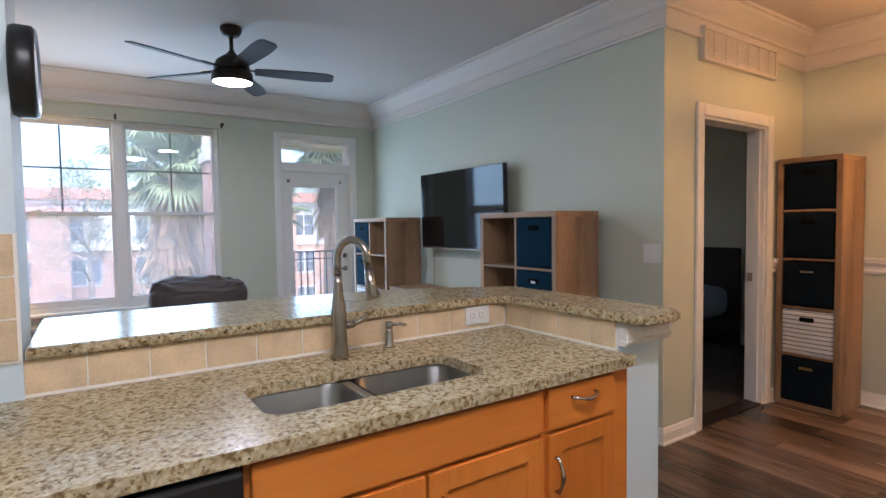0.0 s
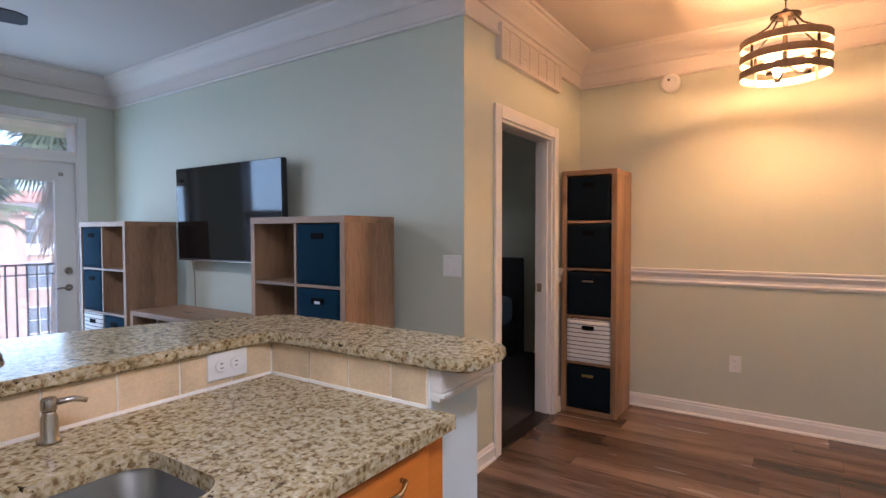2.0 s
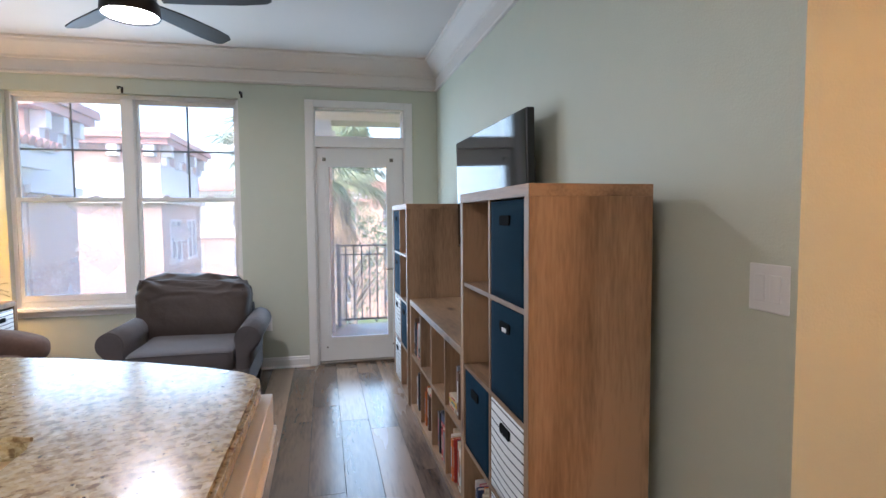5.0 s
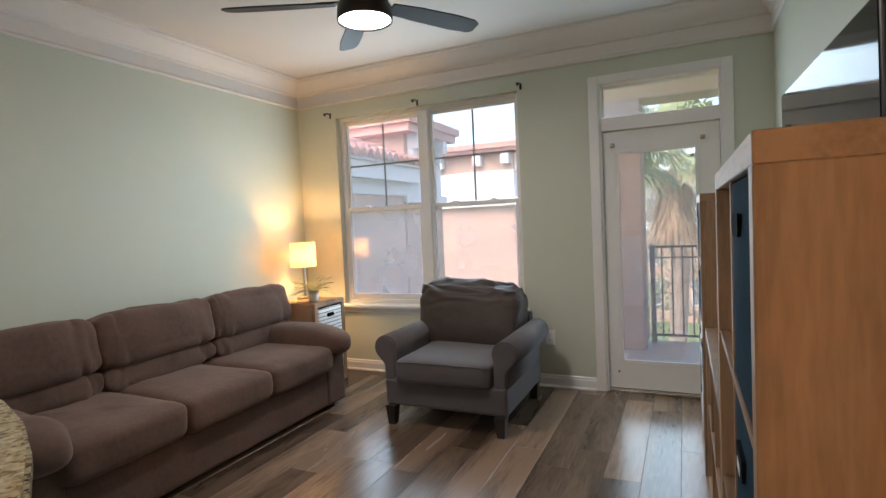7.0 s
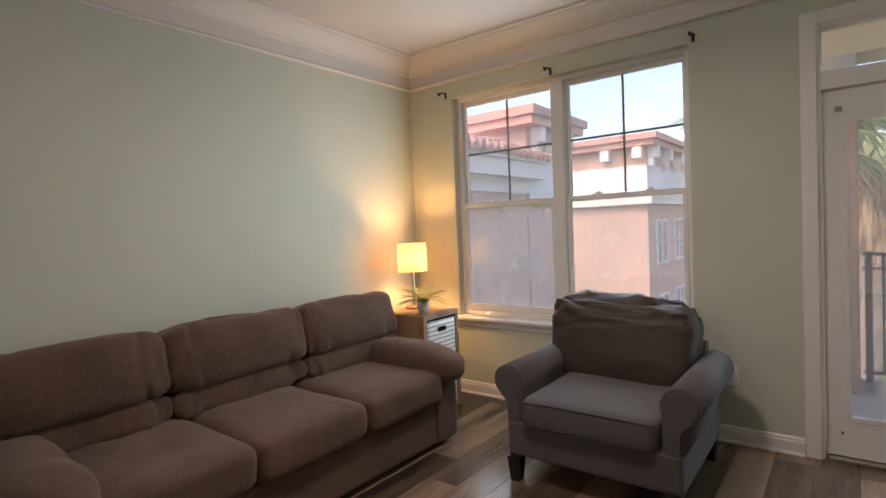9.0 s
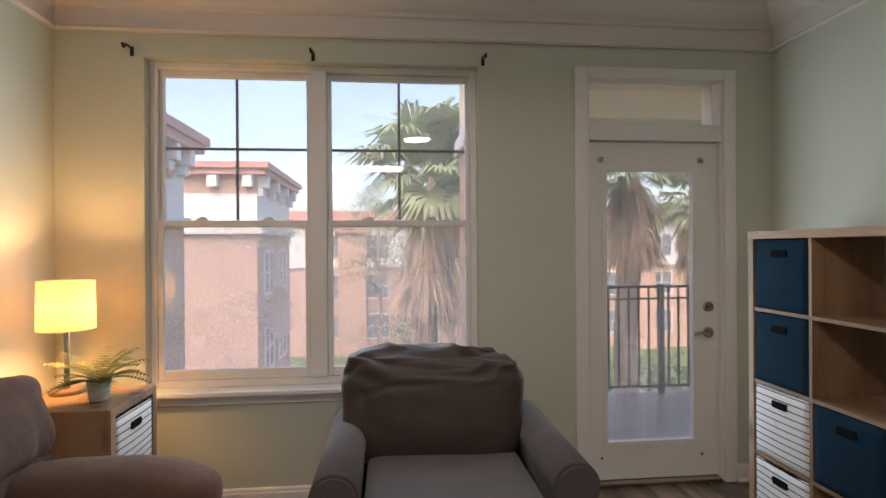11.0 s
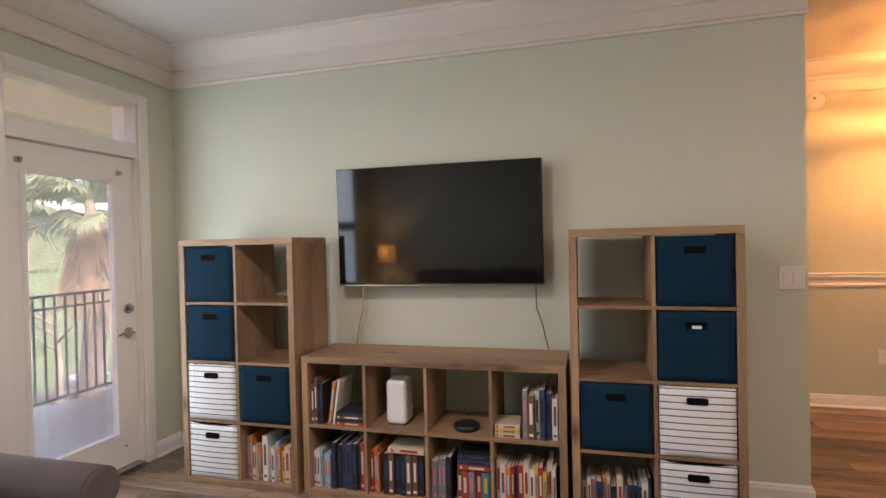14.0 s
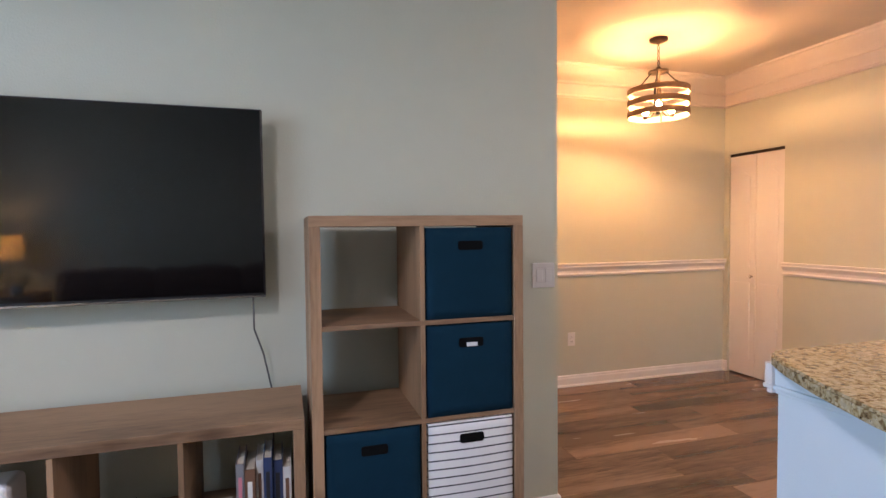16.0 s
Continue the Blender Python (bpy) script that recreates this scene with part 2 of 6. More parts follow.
def clear_glass(name, film=0.0, drops=False):
    """Thin window glass: sees through, with a mirror gloss; film is a pale veil: rain on the pane and the haze outdoors
    put onto it.
    """
    m = bpy.data.materials.new(name)
    m.use_nodes = True
    n, l = m.node_tree.nodes, m.node_tree.links
    n.remove(n["Principled BSDF"])
    tr, gl, fr, mx = n.new("ShaderNodeBsdfTransparent"), n.new("ShaderNodeBsdfGlossy"), n.new("ShaderNodeLayerWeight"), n.new("ShaderNodeMixShader")
    tr.inputs["Color"].default_value = (0.95, 0.97, 0.97, 1)
    gl.inputs["Roughness"].default_value = 0.02
    pw, ma = n.new("ShaderNodeMath"), n.new("ShaderNodeMath")
    pw.operation, ma.operation = 'POWER', 'MULTIPLY_ADD'
    pw.inputs[1].default_value, ma.inputs[1].default_value, ma.inputs[2].default_value = 5.0, 0.88, 0.075
    l.new(fr.outputs["Facing"], pw.inputs[0])
    l.new(pw.outputs[0], ma.inputs[0])
    l.new(ma.outputs[0], mx.inputs[0])
    l.new(gl.outputs[0], mx.inputs[2])
    out = tr.outputs[0]
    if film:
        df, m2, ns, rg = n.new("ShaderNodeBsdfTranslucent"), n.new("ShaderNodeMixShader"), n.new("ShaderNodeTexNoise"), n.new("ShaderNodeMapRange")
        df.inputs["Color"].default_value = (0.8, 0.82, 0.83, 1)
        tc = n.new("ShaderNodeTexCoord")
        l.new(tc.outputs["Object"], ns.inputs["Vector"])
        ns.inputs["Scale"].default_value, ns.inputs["Detail"].default_value = 3, 4
        rg.inputs["From Min"].default_value, rg.inputs["From Max"].default_value = 0.35, 0.65
        rg.inputs["To Min"].default_value, rg.inputs["To Max"].default_value = film * 0.85, film * 1.15
        l.new(ns.outputs["Fac"], rg.inputs["Value"])
        fac = rg.outputs[0]
        if drops:
            vo, lt, ad = n.new("ShaderNodeTexVoronoi"), n.new("ShaderNodeMath"), n.new("ShaderNodeMath")
            vo.inputs["Scale"].default_value = 60
            lt.operation, lt.inputs[1].default_value = 'LESS_THAN', 0.22
            ad.operation, ad.inputs[1].default_value = 'MULTIPLY_ADD', 0.12
            l.new(tc.outputs["Object"], vo.inputs["Vector"])
            l.new(vo.outputs["Distance"], lt.inputs[0])
            l.new(lt.outputs[0], ad.inputs[0])
            l.new(fac, ad.inputs[2])
            fac = ad.outputs[0]
        l.new(fac, m2.inputs[0])
        l.new(out, m2.inputs[1])
        l.new(df.outputs[0], m2.inputs[2])
        out = m2.outputs[0]
    l.new(out, mx.inputs[1])
    l.new(mx.outputs[0], n["Material Output"].inputs["Surface"])
    return m


PAINT = mat("sage_wall_paint", (0.55, 0.568, 0.465), 0.62, vary=0.025, scale=1.2, bump=0.12, bump_scale=160)
CEIL = mat("ceiling_paint", (0.63, 0.575, 0.53), 0.85, vary=0.02, scale=0.8, bump=0.2, bump_scale=120)
CROWNP = mat("cream_crown_paint", (0.68, 0.62, 0.565), 0.5, vary=0.03, scale=2)
TRIM = mat("white_trim_paint", (0.78, 0.76, 0.73), 0.38, vary=0.02, scale=2)
# Blue cast of the daylight is mixed into this base colour.
PONY = mat("daylight_blue_wall_paint", (0.63, 0.74, 0.80), 0.6, vary=0.02, scale=2, bump=0.1, bump_scale=160)
DOORP = mat("white_door_paint", (0.76, 0.75, 0.72), 0.42, vary=0.025, scale=2)
PLANK = wood("vinyl_plank", (0.014, 0.0085, 0.006), (0.20, 0.128, 0.084), 'y', 0.22, 0.5, 5.0, True, 0.05, 0.60, 1.0)
SUB = mat("floor_joint", (0.03, 0.022, 0.017), 0.7)
OAK = wood("grey_oak_laminate", (0.108, 0.057, 0.027), (0.375, 0.226, 0.124), 'z', 0.5, 0.05, 7.0, start=0.61, stop=1.02, knots=True)
OAKY = wood("grey_oak_laminate_level", (0.108, 0.057, 0.027), (0.375, 0.226, 0.124), 'y', 0.5, 0.05, 7.0, start=0.61, stop=1.02, knots=True)
MAPLE = wood("honey_maple", (0.50, 0.142, 0.016), (0.67, 0.22, 0.032), 'x', 0.32, 0.03, 4.0, bump=0.03)
MAPLEZ = wood("honey_maple_upright", (0.50, 0.142, 0.016), (0.67, 0.22, 0.032), 'z', 0.32, 0.03, 4.0, bump=0.03)
GRANITE = granite_stone()
TILE = mat("cream_tile", (0.70, 0.54, 0.34), 0.35, vary=0.24, scale=11, bump=0.05, bump_scale=60, random_tone=0.06)
GROUT = mat("white_grout", (0.86, 0.83, 0.77), 0.85, vary=0.05, scale=30)
STEEL = mat("brushed_steel", (0.36, 0.36, 0.36), 0.28, 1.0, vary=0.08, scale=20, stretch=(1, 14, 1))
NICKEL = mat("brushed_nickel", (0.42, 0.39, 0.35), 0.27, 1.0, vary=0.05, scale=20)
BLACKM = mat("black_plastic", (0.012, 0.012, 0.013), 0.35, vary=0.1, scale=10)
SCREEN = mat("dark_screen", (0.003, 0.003, 0.0035), 0.06, vary=0.02, scale=3)
NAVY = mat("navy_canvas", (0.0045, 0.026, 0.047), 0.95, vary=0.1, scale=16, bump=0.3, bump_scale=520)
CHAR = mat("charcoal_canvas", (0.005, 0.010, 0.015), 0.95, vary=0.12, scale=16, bump=0.3, bump_scale=520)
STRIPE = striped_cloth()
# matte black that stands for the shade inside the bins' handle openings
SLOT = mat("slot_shade_black", (0.004, 0.004, 0.004), 1.0)
for m in (NAVY, CHAR, SLOT):
    m.node_tree.nodes["Principled BSDF"].inputs["Specular IOR Level"].default_value = 0.12
SCREEN.node_tree.nodes["Principled BSDF"].inputs["Specular IOR Level"].default_value = 0.43
SOFAC = mat("taupe_microfibre", (0.090, 0.053, 0.039), 0.95, vary=0.40, scale=4, bump=0.5, bump_scale=9, sheen=0.25)
CHAIRC = mat("grey_taupe_twill", (0.084, 0.073, 0.071), 0.95, vary=0.16, scale=6, bump=0.3, bump_scale=420, sheen=0.28)
CUSHC = mat("dark_taupe_twill", (0.050, 0.034, 0.026), 0.60, vary=0.2, scale=5, bump=0.4, bump_scale=16)
for m, tint in ((SOFAC, (0.85, 0.62, 0.52, 1)), (CHAIRC, (0.72, 0.70, 0.72, 1))):
    b = m.node_tree.nodes["Principled BSDF"]
    b.inputs["Sheen Roughness"].default_value, b.inputs["Sheen Tint"].default_value = 0.6, tint
    b.inputs["Specular IOR Level"].default_value = 0.15
LEGW = mat("espresso_wood", (0.02, 0.013, 0.01), 0.4, vary=0.2, scale=9)
BRONZE = mat("dark_bronze", (0.035, 0.026, 0.02), 0.42, 0.7, vary=0.15, scale=20)
BLADE = wood("dark_walnut_blade", (0.014, 0.010, 0.008), (0.042, 0.029, 0.023), 'x', 0.5, 0.1, 6)
BLADE.node_tree.nodes["Principled BSDF"].inputs["Specular IOR Level"].default_value = 0.2
RUSTW = wood("weathered_band", (0.13, 0.075, 0.035), (0.30, 0.185, 0.095), 'z', 0.6, 0.0, 10)
GOLDIN = mat("pale_gold_lining", (0.72, 0.55, 0.32), 0.45, vary=0.06, scale=12)
IRON = mat("black_iron", (0.02, 0.021, 0.023), 0.45, 0.3, vary=0.1, scale=20)
WHITEP = mat("white_plastic", (0.78, 0.77, 0.75), 0.3, vary=0.015, scale=5)
# Its film puts the pale outdoor haze onto the upper, door and transom panes.
GLASS = clear_glass("window_glass", 0.18)
WETGLASS = clear_glass("rain_wet_glass", 0.28, True)
STUCCO = mat("salmon_stucco", (0.50, 0.325, 0.245), 0.9, vary=0.07, scale=0.6, bump=0.3, bump_scale=30)
STUCW = mat("white_stucco", (0.66, 0.665, 0.665), 0.9, vary=0.05, scale=0.6, bump=0.3, bump_scale=30)
ROOFT = mat("red_clay_tile", (0.52, 0.26, 0.205), 0.6, vary=0.25, scale=3, random_tone=0.15)
SOFFIT = mat("cream_soffit_paint", (0.82, 0.70, 0.50), 0.8, vary=0.04, scale=1.0)
CONC = mat("wet_concrete", (0.32, 0.31, 0.29), 0.22, vary=0.14, scale=3, bump=0.1, bump_scale=60)
GRASS = mat("lawn", (0.10, 0.16, 0.05), 0.95, vary=0.3, scale=0.4)
ASPH = mat("wet_asphalt", (0.05, 0.05, 0.052), 0.3, vary=0.2, scale=0.6)
FROND = mat("palm_green", (0.27, 0.34, 0.19), 0.55, vary=0.3, scale=3, random_tone=0.3)
DEADF = mat("dry_palm", (0.60, 0.47, 0.33), 0.9, vary=0.3, scale=5, random_tone=0.25)
for m in (FROND, DEADF):
    n, l, b = nodes_of(m)
    tr, mx = n.new("ShaderNodeBsdfTranslucent"), n.new("ShaderNodeMixShader")
    mx.inputs[0].default_value = 0.45
    l.new(b.inputs["Base Color"].links[0].from_socket, tr.inputs["Color"])
    l.new(b.outputs[0], mx.inputs[1])
    l.new(tr.outputs[0], mx.inputs[2])
    l.new(mx.outputs[0], n["Material Output"].inputs["Surface"])
BARK = mat("palm_bark", (0.33, 0.27, 0.21), 0.95, vary=0.3, scale=6, bump=0.6, bump_scale=25)
LEAFM = mat("tree_leaf", (0.12, 0.17, 0.09), 0.8, vary=0.3, scale=2)
FERN = mat("fern_leaf", (0.10, 0.14, 0.022), 0.55, vary=0.25, scale=20)
POTM = mat("white_ceramic", (0.74, 0.73, 0.70), 0.25, vary=0.02, scale=8)
BEDC = mat("blue_bedding", (0.20, 0.27, 0.33), 0.95, vary=0.08, scale=5, bump=0.2, bump_scale=60)
DARKW = mat("black_stained_wood", (0.012, 0.011, 0.011), 0.5, vary=0.15, scale=6)
CARPET = mat("dark_carpet", (0.05, 0.045, 0.04), 1.0, vary=0.2, scale=8, bump=0.5, bump_scale=300)
CORD = mat("grey_cord", (0.10, 0.095, 0.09), 0.6)
CORDT = mat("tan_cord", (0.30, 0.25, 0.19), 0.6)
WINDARK = mat("far_window_glass", (0.16, 0.19, 0.22), 0.15, vary=0.2, scale=2)
DIFFUSER = glow("fan_diffuser", (0.97, 0.96, 0.95), FAN_GLOW)
SHADE = linen_shade()
BULB = glow("lit_bulb", (1.0, 0.50, 0.165), BULB_GLOW)
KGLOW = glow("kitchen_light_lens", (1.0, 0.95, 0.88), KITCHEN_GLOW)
TBULB = glow("lit_table_bulb", (1.0, 0.60, 0.25), TABLE_BULB)
PAGES = mat("book_pages", (0.62, 0.56, 0.45), 0.9, vary=0.08, scale=60, stretch=(1, 1, 12))
BOOKS = [mat("cover_" + k, c, 0.5, vary=0.08, scale=20) for k, c in (
    ("black", (0.02, 0.02, 0.022)), ("white", (0.68, 0.66, 0.62)), ("cream", (0.60, 0.50, 0.36)), ("navy", (0.03, 0.05, 0.12)),
    ("teal", (0.06, 0.22, 0.26)), ("red", (0.42, 0.04, 0.03)), ("orange", (0.60, 0.17, 0.04)), ("yellow", (0.68, 0.42, 0.06)),
    ("grey", (0.20, 0.20, 0.21)), ("skyblue", (0.28, 0.46, 0.58)), ("brown", (0.16, 0.08, 0.045)), ("pink", (0.55, 0.20, 0.24)))]
BNAMES = ["black", "white", "cream", "navy", "teal", "red", "orange", "yellow", "grey", "pale blue", "brown", "pink"]


# ---- mesh helpers ----
def box(bm, x0, x1, y0, y1, z0, z1, mi=0):
    vs = [bm.verts.new(p) for p in ((x0, y0, z0), (x1, y0, z0), (x1, y1, z0), (x0, y1, z0), (x0, y0, z1), (x1, y0, z1), (x1, y1, z1), (x0, y1, z1))]
    for f in ((3, 2, 1, 0), (4, 5, 6, 7), (0, 1, 5, 4), (1, 2, 6, 5), (2, 3, 7, 6), (3, 0, 4, 7)):
        bm.faces.new([vs[i] for i in f]).material_index = mi
    return vs


def mk(*boxes, bevel=0.0, seg=2):
    """A bmesh of boxes (x0, x1, y0, y1, z0, z1), bevelled."""
    bm = bmesh.new()
    for b in boxes:
        box(bm, *b)
    if bevel:
        bmesh.ops.bevel(bm, geom=bm.edges[:], offset=bevel, segments=seg, affect='EDGES', profile=0.5)
    return bm


def tube(bm, pts, r, sides=10, cap=True):
    """A round tube along points; r is one radius or one for each point."""
    rs = r if isinstance(r, (list, tuple)) else [r] * len(pts)
    pts = [Vector(p) for p in pts]
    rings, u = [], None
    for i, p in enumerate(pts):
        d = (pts[min(i + 1, len(pts) - 1)] - pts[max(i - 1, 0)]).normalized()
        u = (d.orthogonal() if u is None else u - d * u.dot(d)).normalized()
        v = d.cross(u)
        rings.append([bm.verts.new(p + rs[i] * (math.cos(a) * u + math.sin(a) * v)) for a in (2 * math.pi * k / sides for k in range(sides))])
    for a, b in zip(rings, rings[1:]):
        for k in range(sides):
            f = bm.faces.new((a[k], a[(k + 1) % sides], b[(k + 1) % sides], b[k]))
            f.smooth = True
    if cap:
        bm.faces.new(rings[0][::-1])
        bm.faces.new(rings[-1])
    return bm


def lathe(bm, prof, cx=0, cy=0, sides=32, smooth=True, cap=True):
    """Turned about a vertical axis; prof is a list of (radius, z)."""
    rings = [[bm.verts.new((cx + r * math.cos(a), cy + r * math.sin(a), z)) for a in (2 * math.pi * k / sides for k in range(sides))] for r, z in prof]
    for a, b in zip(rings, rings[1:]):
        for k in range(sides):
            f = bm.faces.new((a[k], a[(k + 1) % sides], b[(k + 1) % sides], b[k]))
            f.smooth = smooth
    for ring, (r, z), flip in ((rings[0], prof[0], True), (rings[-1], prof[-1], False)):
        if cap and r > 1e-4 and prof[0] != prof[-1]:
            bm.faces.new(ring[::-1] if flip else ring)
    return bm


def prism(bm, pts, axis, a, b, smooth=False):
    """A flat outline pulled along an axis from a to b. axis y: outline in (x, z); x: in (y, z); z: in (x, y)."""
    def put(p, t):
        return {'y': (p[0], t, p[1]), 'x': (t, p[0], p[1]), 'z': (p[0], p[1], t)}[axis]
    r0, r1 = [bm.verts.new(put(p, a)) for p in pts], [bm.verts.new(put(p, b)) for p in pts]
    k = len(pts)
    for i in range(k):
        f = bm.faces.new((r0[i], r0[(i + 1) % k], r1[(i + 1) % k], r1[i]))
        f.smooth = smooth
    bm.faces.new(r0[::-1])
    bm.faces.new(r1)
    bmesh.ops.recalc_face_normals(bm, faces=bm.faces[:])
    return bm


def pillow(bm, c, s, e1=0.35, e2=0.35, wr=0.012, seed=0.0, nu=40, nv=22, freq=5.0, draw=(1, 1, 1)):
    """A stuffed block: a rounded box with soft creases."""
    def sp(w, e):
        return math.copysign(abs(w) ** e, w)
    rows = []
    for j in range(nv + 1):
        v = -math.pi / 2 + math.pi * j / nv
        row = []
        for i in range(nu):
            u = 2 * math.pi * i / nu
            p = Vector((sp(math.cos(v), e1) * sp(math.cos(u), e2) * s[0] / 2, sp(math.cos(v), e1) * sp(math.sin(u), e2) * s[1] / 2, sp(math.sin(v), e1) * s[2] / 2))
            q = Vector((p.x * draw[0], p.y * draw[1], p.z * draw[2])) * freq + Vector((seed, seed * 1.7, -seed))
            d = noise.noise(q) * wr + noise.noise(q * 2.6) * wr * 0.5
            nrm = Vector((p.x / s[0], p.y / s[1], p.z / s[2])).normalized()
            row.append(bm.verts.new(Vector(c) + p + nrm * d))
        rows.append(row)
    for a, b in zip(rows, rows[1:]):
        for i in range(nu):
            f = bm.faces.new((a[i], a[(i + 1) % nu], b[(i + 1) % nu], b[i]))
            f.smooth = True
    bmesh.ops.remove_doubles(bm, verts=rows[0] + rows[-1], dist=0.0005)
    return bm


def sweep(bm, path, prof):
    """A moulding: prof of (away from wall, z) along a floor line with the room on its right hand."""
    pts = [Vector((*p, 0)) for p in path]
    rings = []
    for i, p in enumerate(pts):
        d0 = (p - pts[i - 1]).normalized() if i else None
        d1 = (pts[i + 1] - p).normalized() if i < len(pts) - 1 else None
        n0 = Vector((d0.y, -d0.x, 0)) if d0 else None
        n1 = Vector((d1.y, -d1.x, 0)) if d1 else None
        if n0 and n1:
            m = (n0 + n1).normalized()
            m = m / m.dot(n0)
        else:
            m = n0 or n1
        rings.append([bm.verts.new(p + m * d + Vector((0, 0, z))) for d, z in prof])
    k = len(prof)
    for a, b in zip(rings, rings[1:]):
        for i in range(k):
            bm.faces.new((a[i], a[(i + 1) % k], b[(i + 1) % k], b[i]))
    bm.faces.new(rings[0][::-1])
    bm.faces.new(rings[-1])
    bmesh.ops.recalc_face_normals(bm, faces=bm.faces[:])
    return bm


def mesh_of(name, bm, mats):
    me = bpy.data.meshes.new(name)
    bm.normal_update()
    bm.to_mesh(me)
    bm.free()
    for m in (mats if isinstance(mats, (list, tuple)) else [mats]):
        me.materials.append(m)
    return me


def part(name, bm, material, parent, label=""):
    ob = new(name, mesh_of(name, bm, material))
    ob.parent = parent
    return tagged(ob, label)


def solid(name, bm, material, label, category, kind="", group="", at=None):
    """A thing of one mesh."""
    ob = new(name, mesh_of(name, bm, material))
    if at is not None:
        ob.matrix_basis = at
    return tagged(ob, label, category, group, kind)


def thing(name, label, category, at=None, group="", kind=""):
    ob = new(name)
    ob.empty_display_size = 0.1
    if at is not None:
        ob.matrix_basis = at
    return tagged(ob, label, category, group, kind)


# ---- the plan ----
XS, XT, XD = -0.60, 3.31, 5.10        # sofa wall, television wall, dining wall
YW, YV, YC = 6.15, 2.31, -0.46        # window wall, wall with the bedroom door, closet wall
H = 2.74
WT = 0.13
WIN = (-0.165, 1.580, 0.62, 2.352)     # window opening
DOR = (2.195, 3.012, 0.0, 2.312)       # balcony door and transom opening
BED = (3.705, 4.535, 0.0, 2.015)      # bedroom door opening

# floor
floor = thing("floor", "wood-look vinyl plank floor in mixed greyed browns", "floor", kind="structure")
part("subfloor", mk((-1.6, 5.25, -1.15, 6.20, -0.12, -0.006)), SUB, floor)

# walls
wt = 0.20
bm = mk((XS - WT, WIN[0], YW, YW + wt, 0, H), (WIN[1], DOR[0], YW, YW + wt, 0, H), (DOR[1], XT + WT, YW, YW + wt, 0, H),
        (WIN[0], WIN[1], YW, YW + wt, 0, WIN[2]), (WIN[0], WIN[1], YW, YW + wt, WIN[3], H), (DOR[0], DOR[1], YW, YW + wt, DOR[3], H))
solid("wall_north", bm, PAINT, "sage green painted wall around window and balcony door", "wall", "structure")
solid("wall_west", mk((XS - WT, XS, 2.95, YW, 0, H), (XS - 0.3, XS - WT, 2.30, 2.95, 0, H)), PAINT, "sage green painted wall behind the sofa", "wall", "structure")
solid("wall_television", mk((XT, XT + WT, YV + WT, YW, 0, H)), PAINT, "sage green painted wall behind shelves and television", "wall", "structure")
bm = mk((XT, BED[0], YV, YV + WT, 0, H), (BED[1], XD + WT, YV, YV + WT, 0, H), (BED[0], BED[1], YV, YV + WT, BED[3], H))
solid("wall_bedroom", bm, PAINT, "sage green painted wall with bedroom doorway and air grille", "wall", "structure")
solid("wall_east", mk((XD, XD + WT, YC - WT, YV, 0, H)), PAINT, "sage green painted dining wall with a chair rail", "wall", "structure")
bm = mk((5.045, XD, YC - WT, YC, 0, H), (2.9, 4.475, YC - WT, YC, 0, H), (4.475, 5.045, YC - WT, YC, 2.04, H))
solid("wall_closet", bm, PAINT, "sage green painted wall with a closet opening", "wall", "structure")
solid("closet_recess", mk((4.3, 5.2, -1.1, -1.05, 0, H), (4.3, 4.35, -1.05, YC - WT, 0, H), (5.1, 5.2, -1.05, YC - WT, 0, H)), PAINT, "plain painted inside of the closet", "wall", "structure")
solid("wall_south", mk((-1.6, 2.9, -1.15, -1.0, 0, H), (2.9, 3.0, -1.0, YC - WT, 0, H)), PAINT, "plain painted kitchen wall", "wall", "structure")
solid("wall_kitchen_west", mk((-1.6, -1.47, -1.0, 2.12, 0, H)), PAINT, "plain painted kitchen end wall", "wall", "structure")
solid("wall_kitchen", mk((-1.6, 0.33, 2.12, 2.345, 0, H)), PONY, "pale painted wall end beside the breakfast bar", "wall", "structure")
solid("ceiling", mk((-1.6, XD + WT, -1.15, YW + wt, H, H + 0.12)), CEIL, "off-white textured ceiling", "ceiling", "structure")

CROWN = [(0, 2.478), (0.020, 2.478), (0.026, 2.489), (0.020, 2.501), (0.012, 2.505), (0.012, 2.592), (0.026, 2.598), (0.030, 2.615), (0.045, 2.635), (0.075, 2.665),
         (0.105, 2.70), (0.112, 2.718), (0.128, 2.722), (0.130, 2.7395), (0, 2.7395)]
solid("trim_crown", sweep(bmesh.new(), [(XS, 2.95), (XS, YW), (XT, YW), (XT, YV), (XD, YV), (XD, YC), (2.9, YC)], CROWN), CROWNP, "cream stepped crown moulding under the ceiling", "moulding", "structure")
BASE = [(0, 0.0), (0.026, 0.0), (0.025, 0.010), (0.016, 0.018), (0.016, 0.070), (0.011, 0.080), (0.011, 0.089), (0.005, 0.098), (0, 0.098)]
bm = bmesh.new()
for p in ([(XS, 2.95), (XS, YW), (2.122, YW)], [(3.078, YW), (XT, YW), (XT, YV), (3.63, YV)], [(4.615, YV), (XD, YV), (XD, YC), (5.05, YC)], [(4.47, YC), (2.9, YC)]):
    sweep(bm, p, BASE)
solid("baseboard", bm, TRIM, "white painted baseboard", "baseboard", "structure")
RAIL = [(0, 0.956), (0.012, 0.956), (0.018, 0.972), (0.012, 0.984), (0.014, 1.004), (0.022, 1.016), (0.034, 1.034), (0.030, 1.046), (0.038, 1.052), (0.038, 1.066), (0, 1.066)]
bm = bmesh.new()
for p in ([(4.615, YV), (XD, YV), (XD, YC)], [(4.47, YC), (2.9, YC)]):
    sweep(bm, p, RAIL)
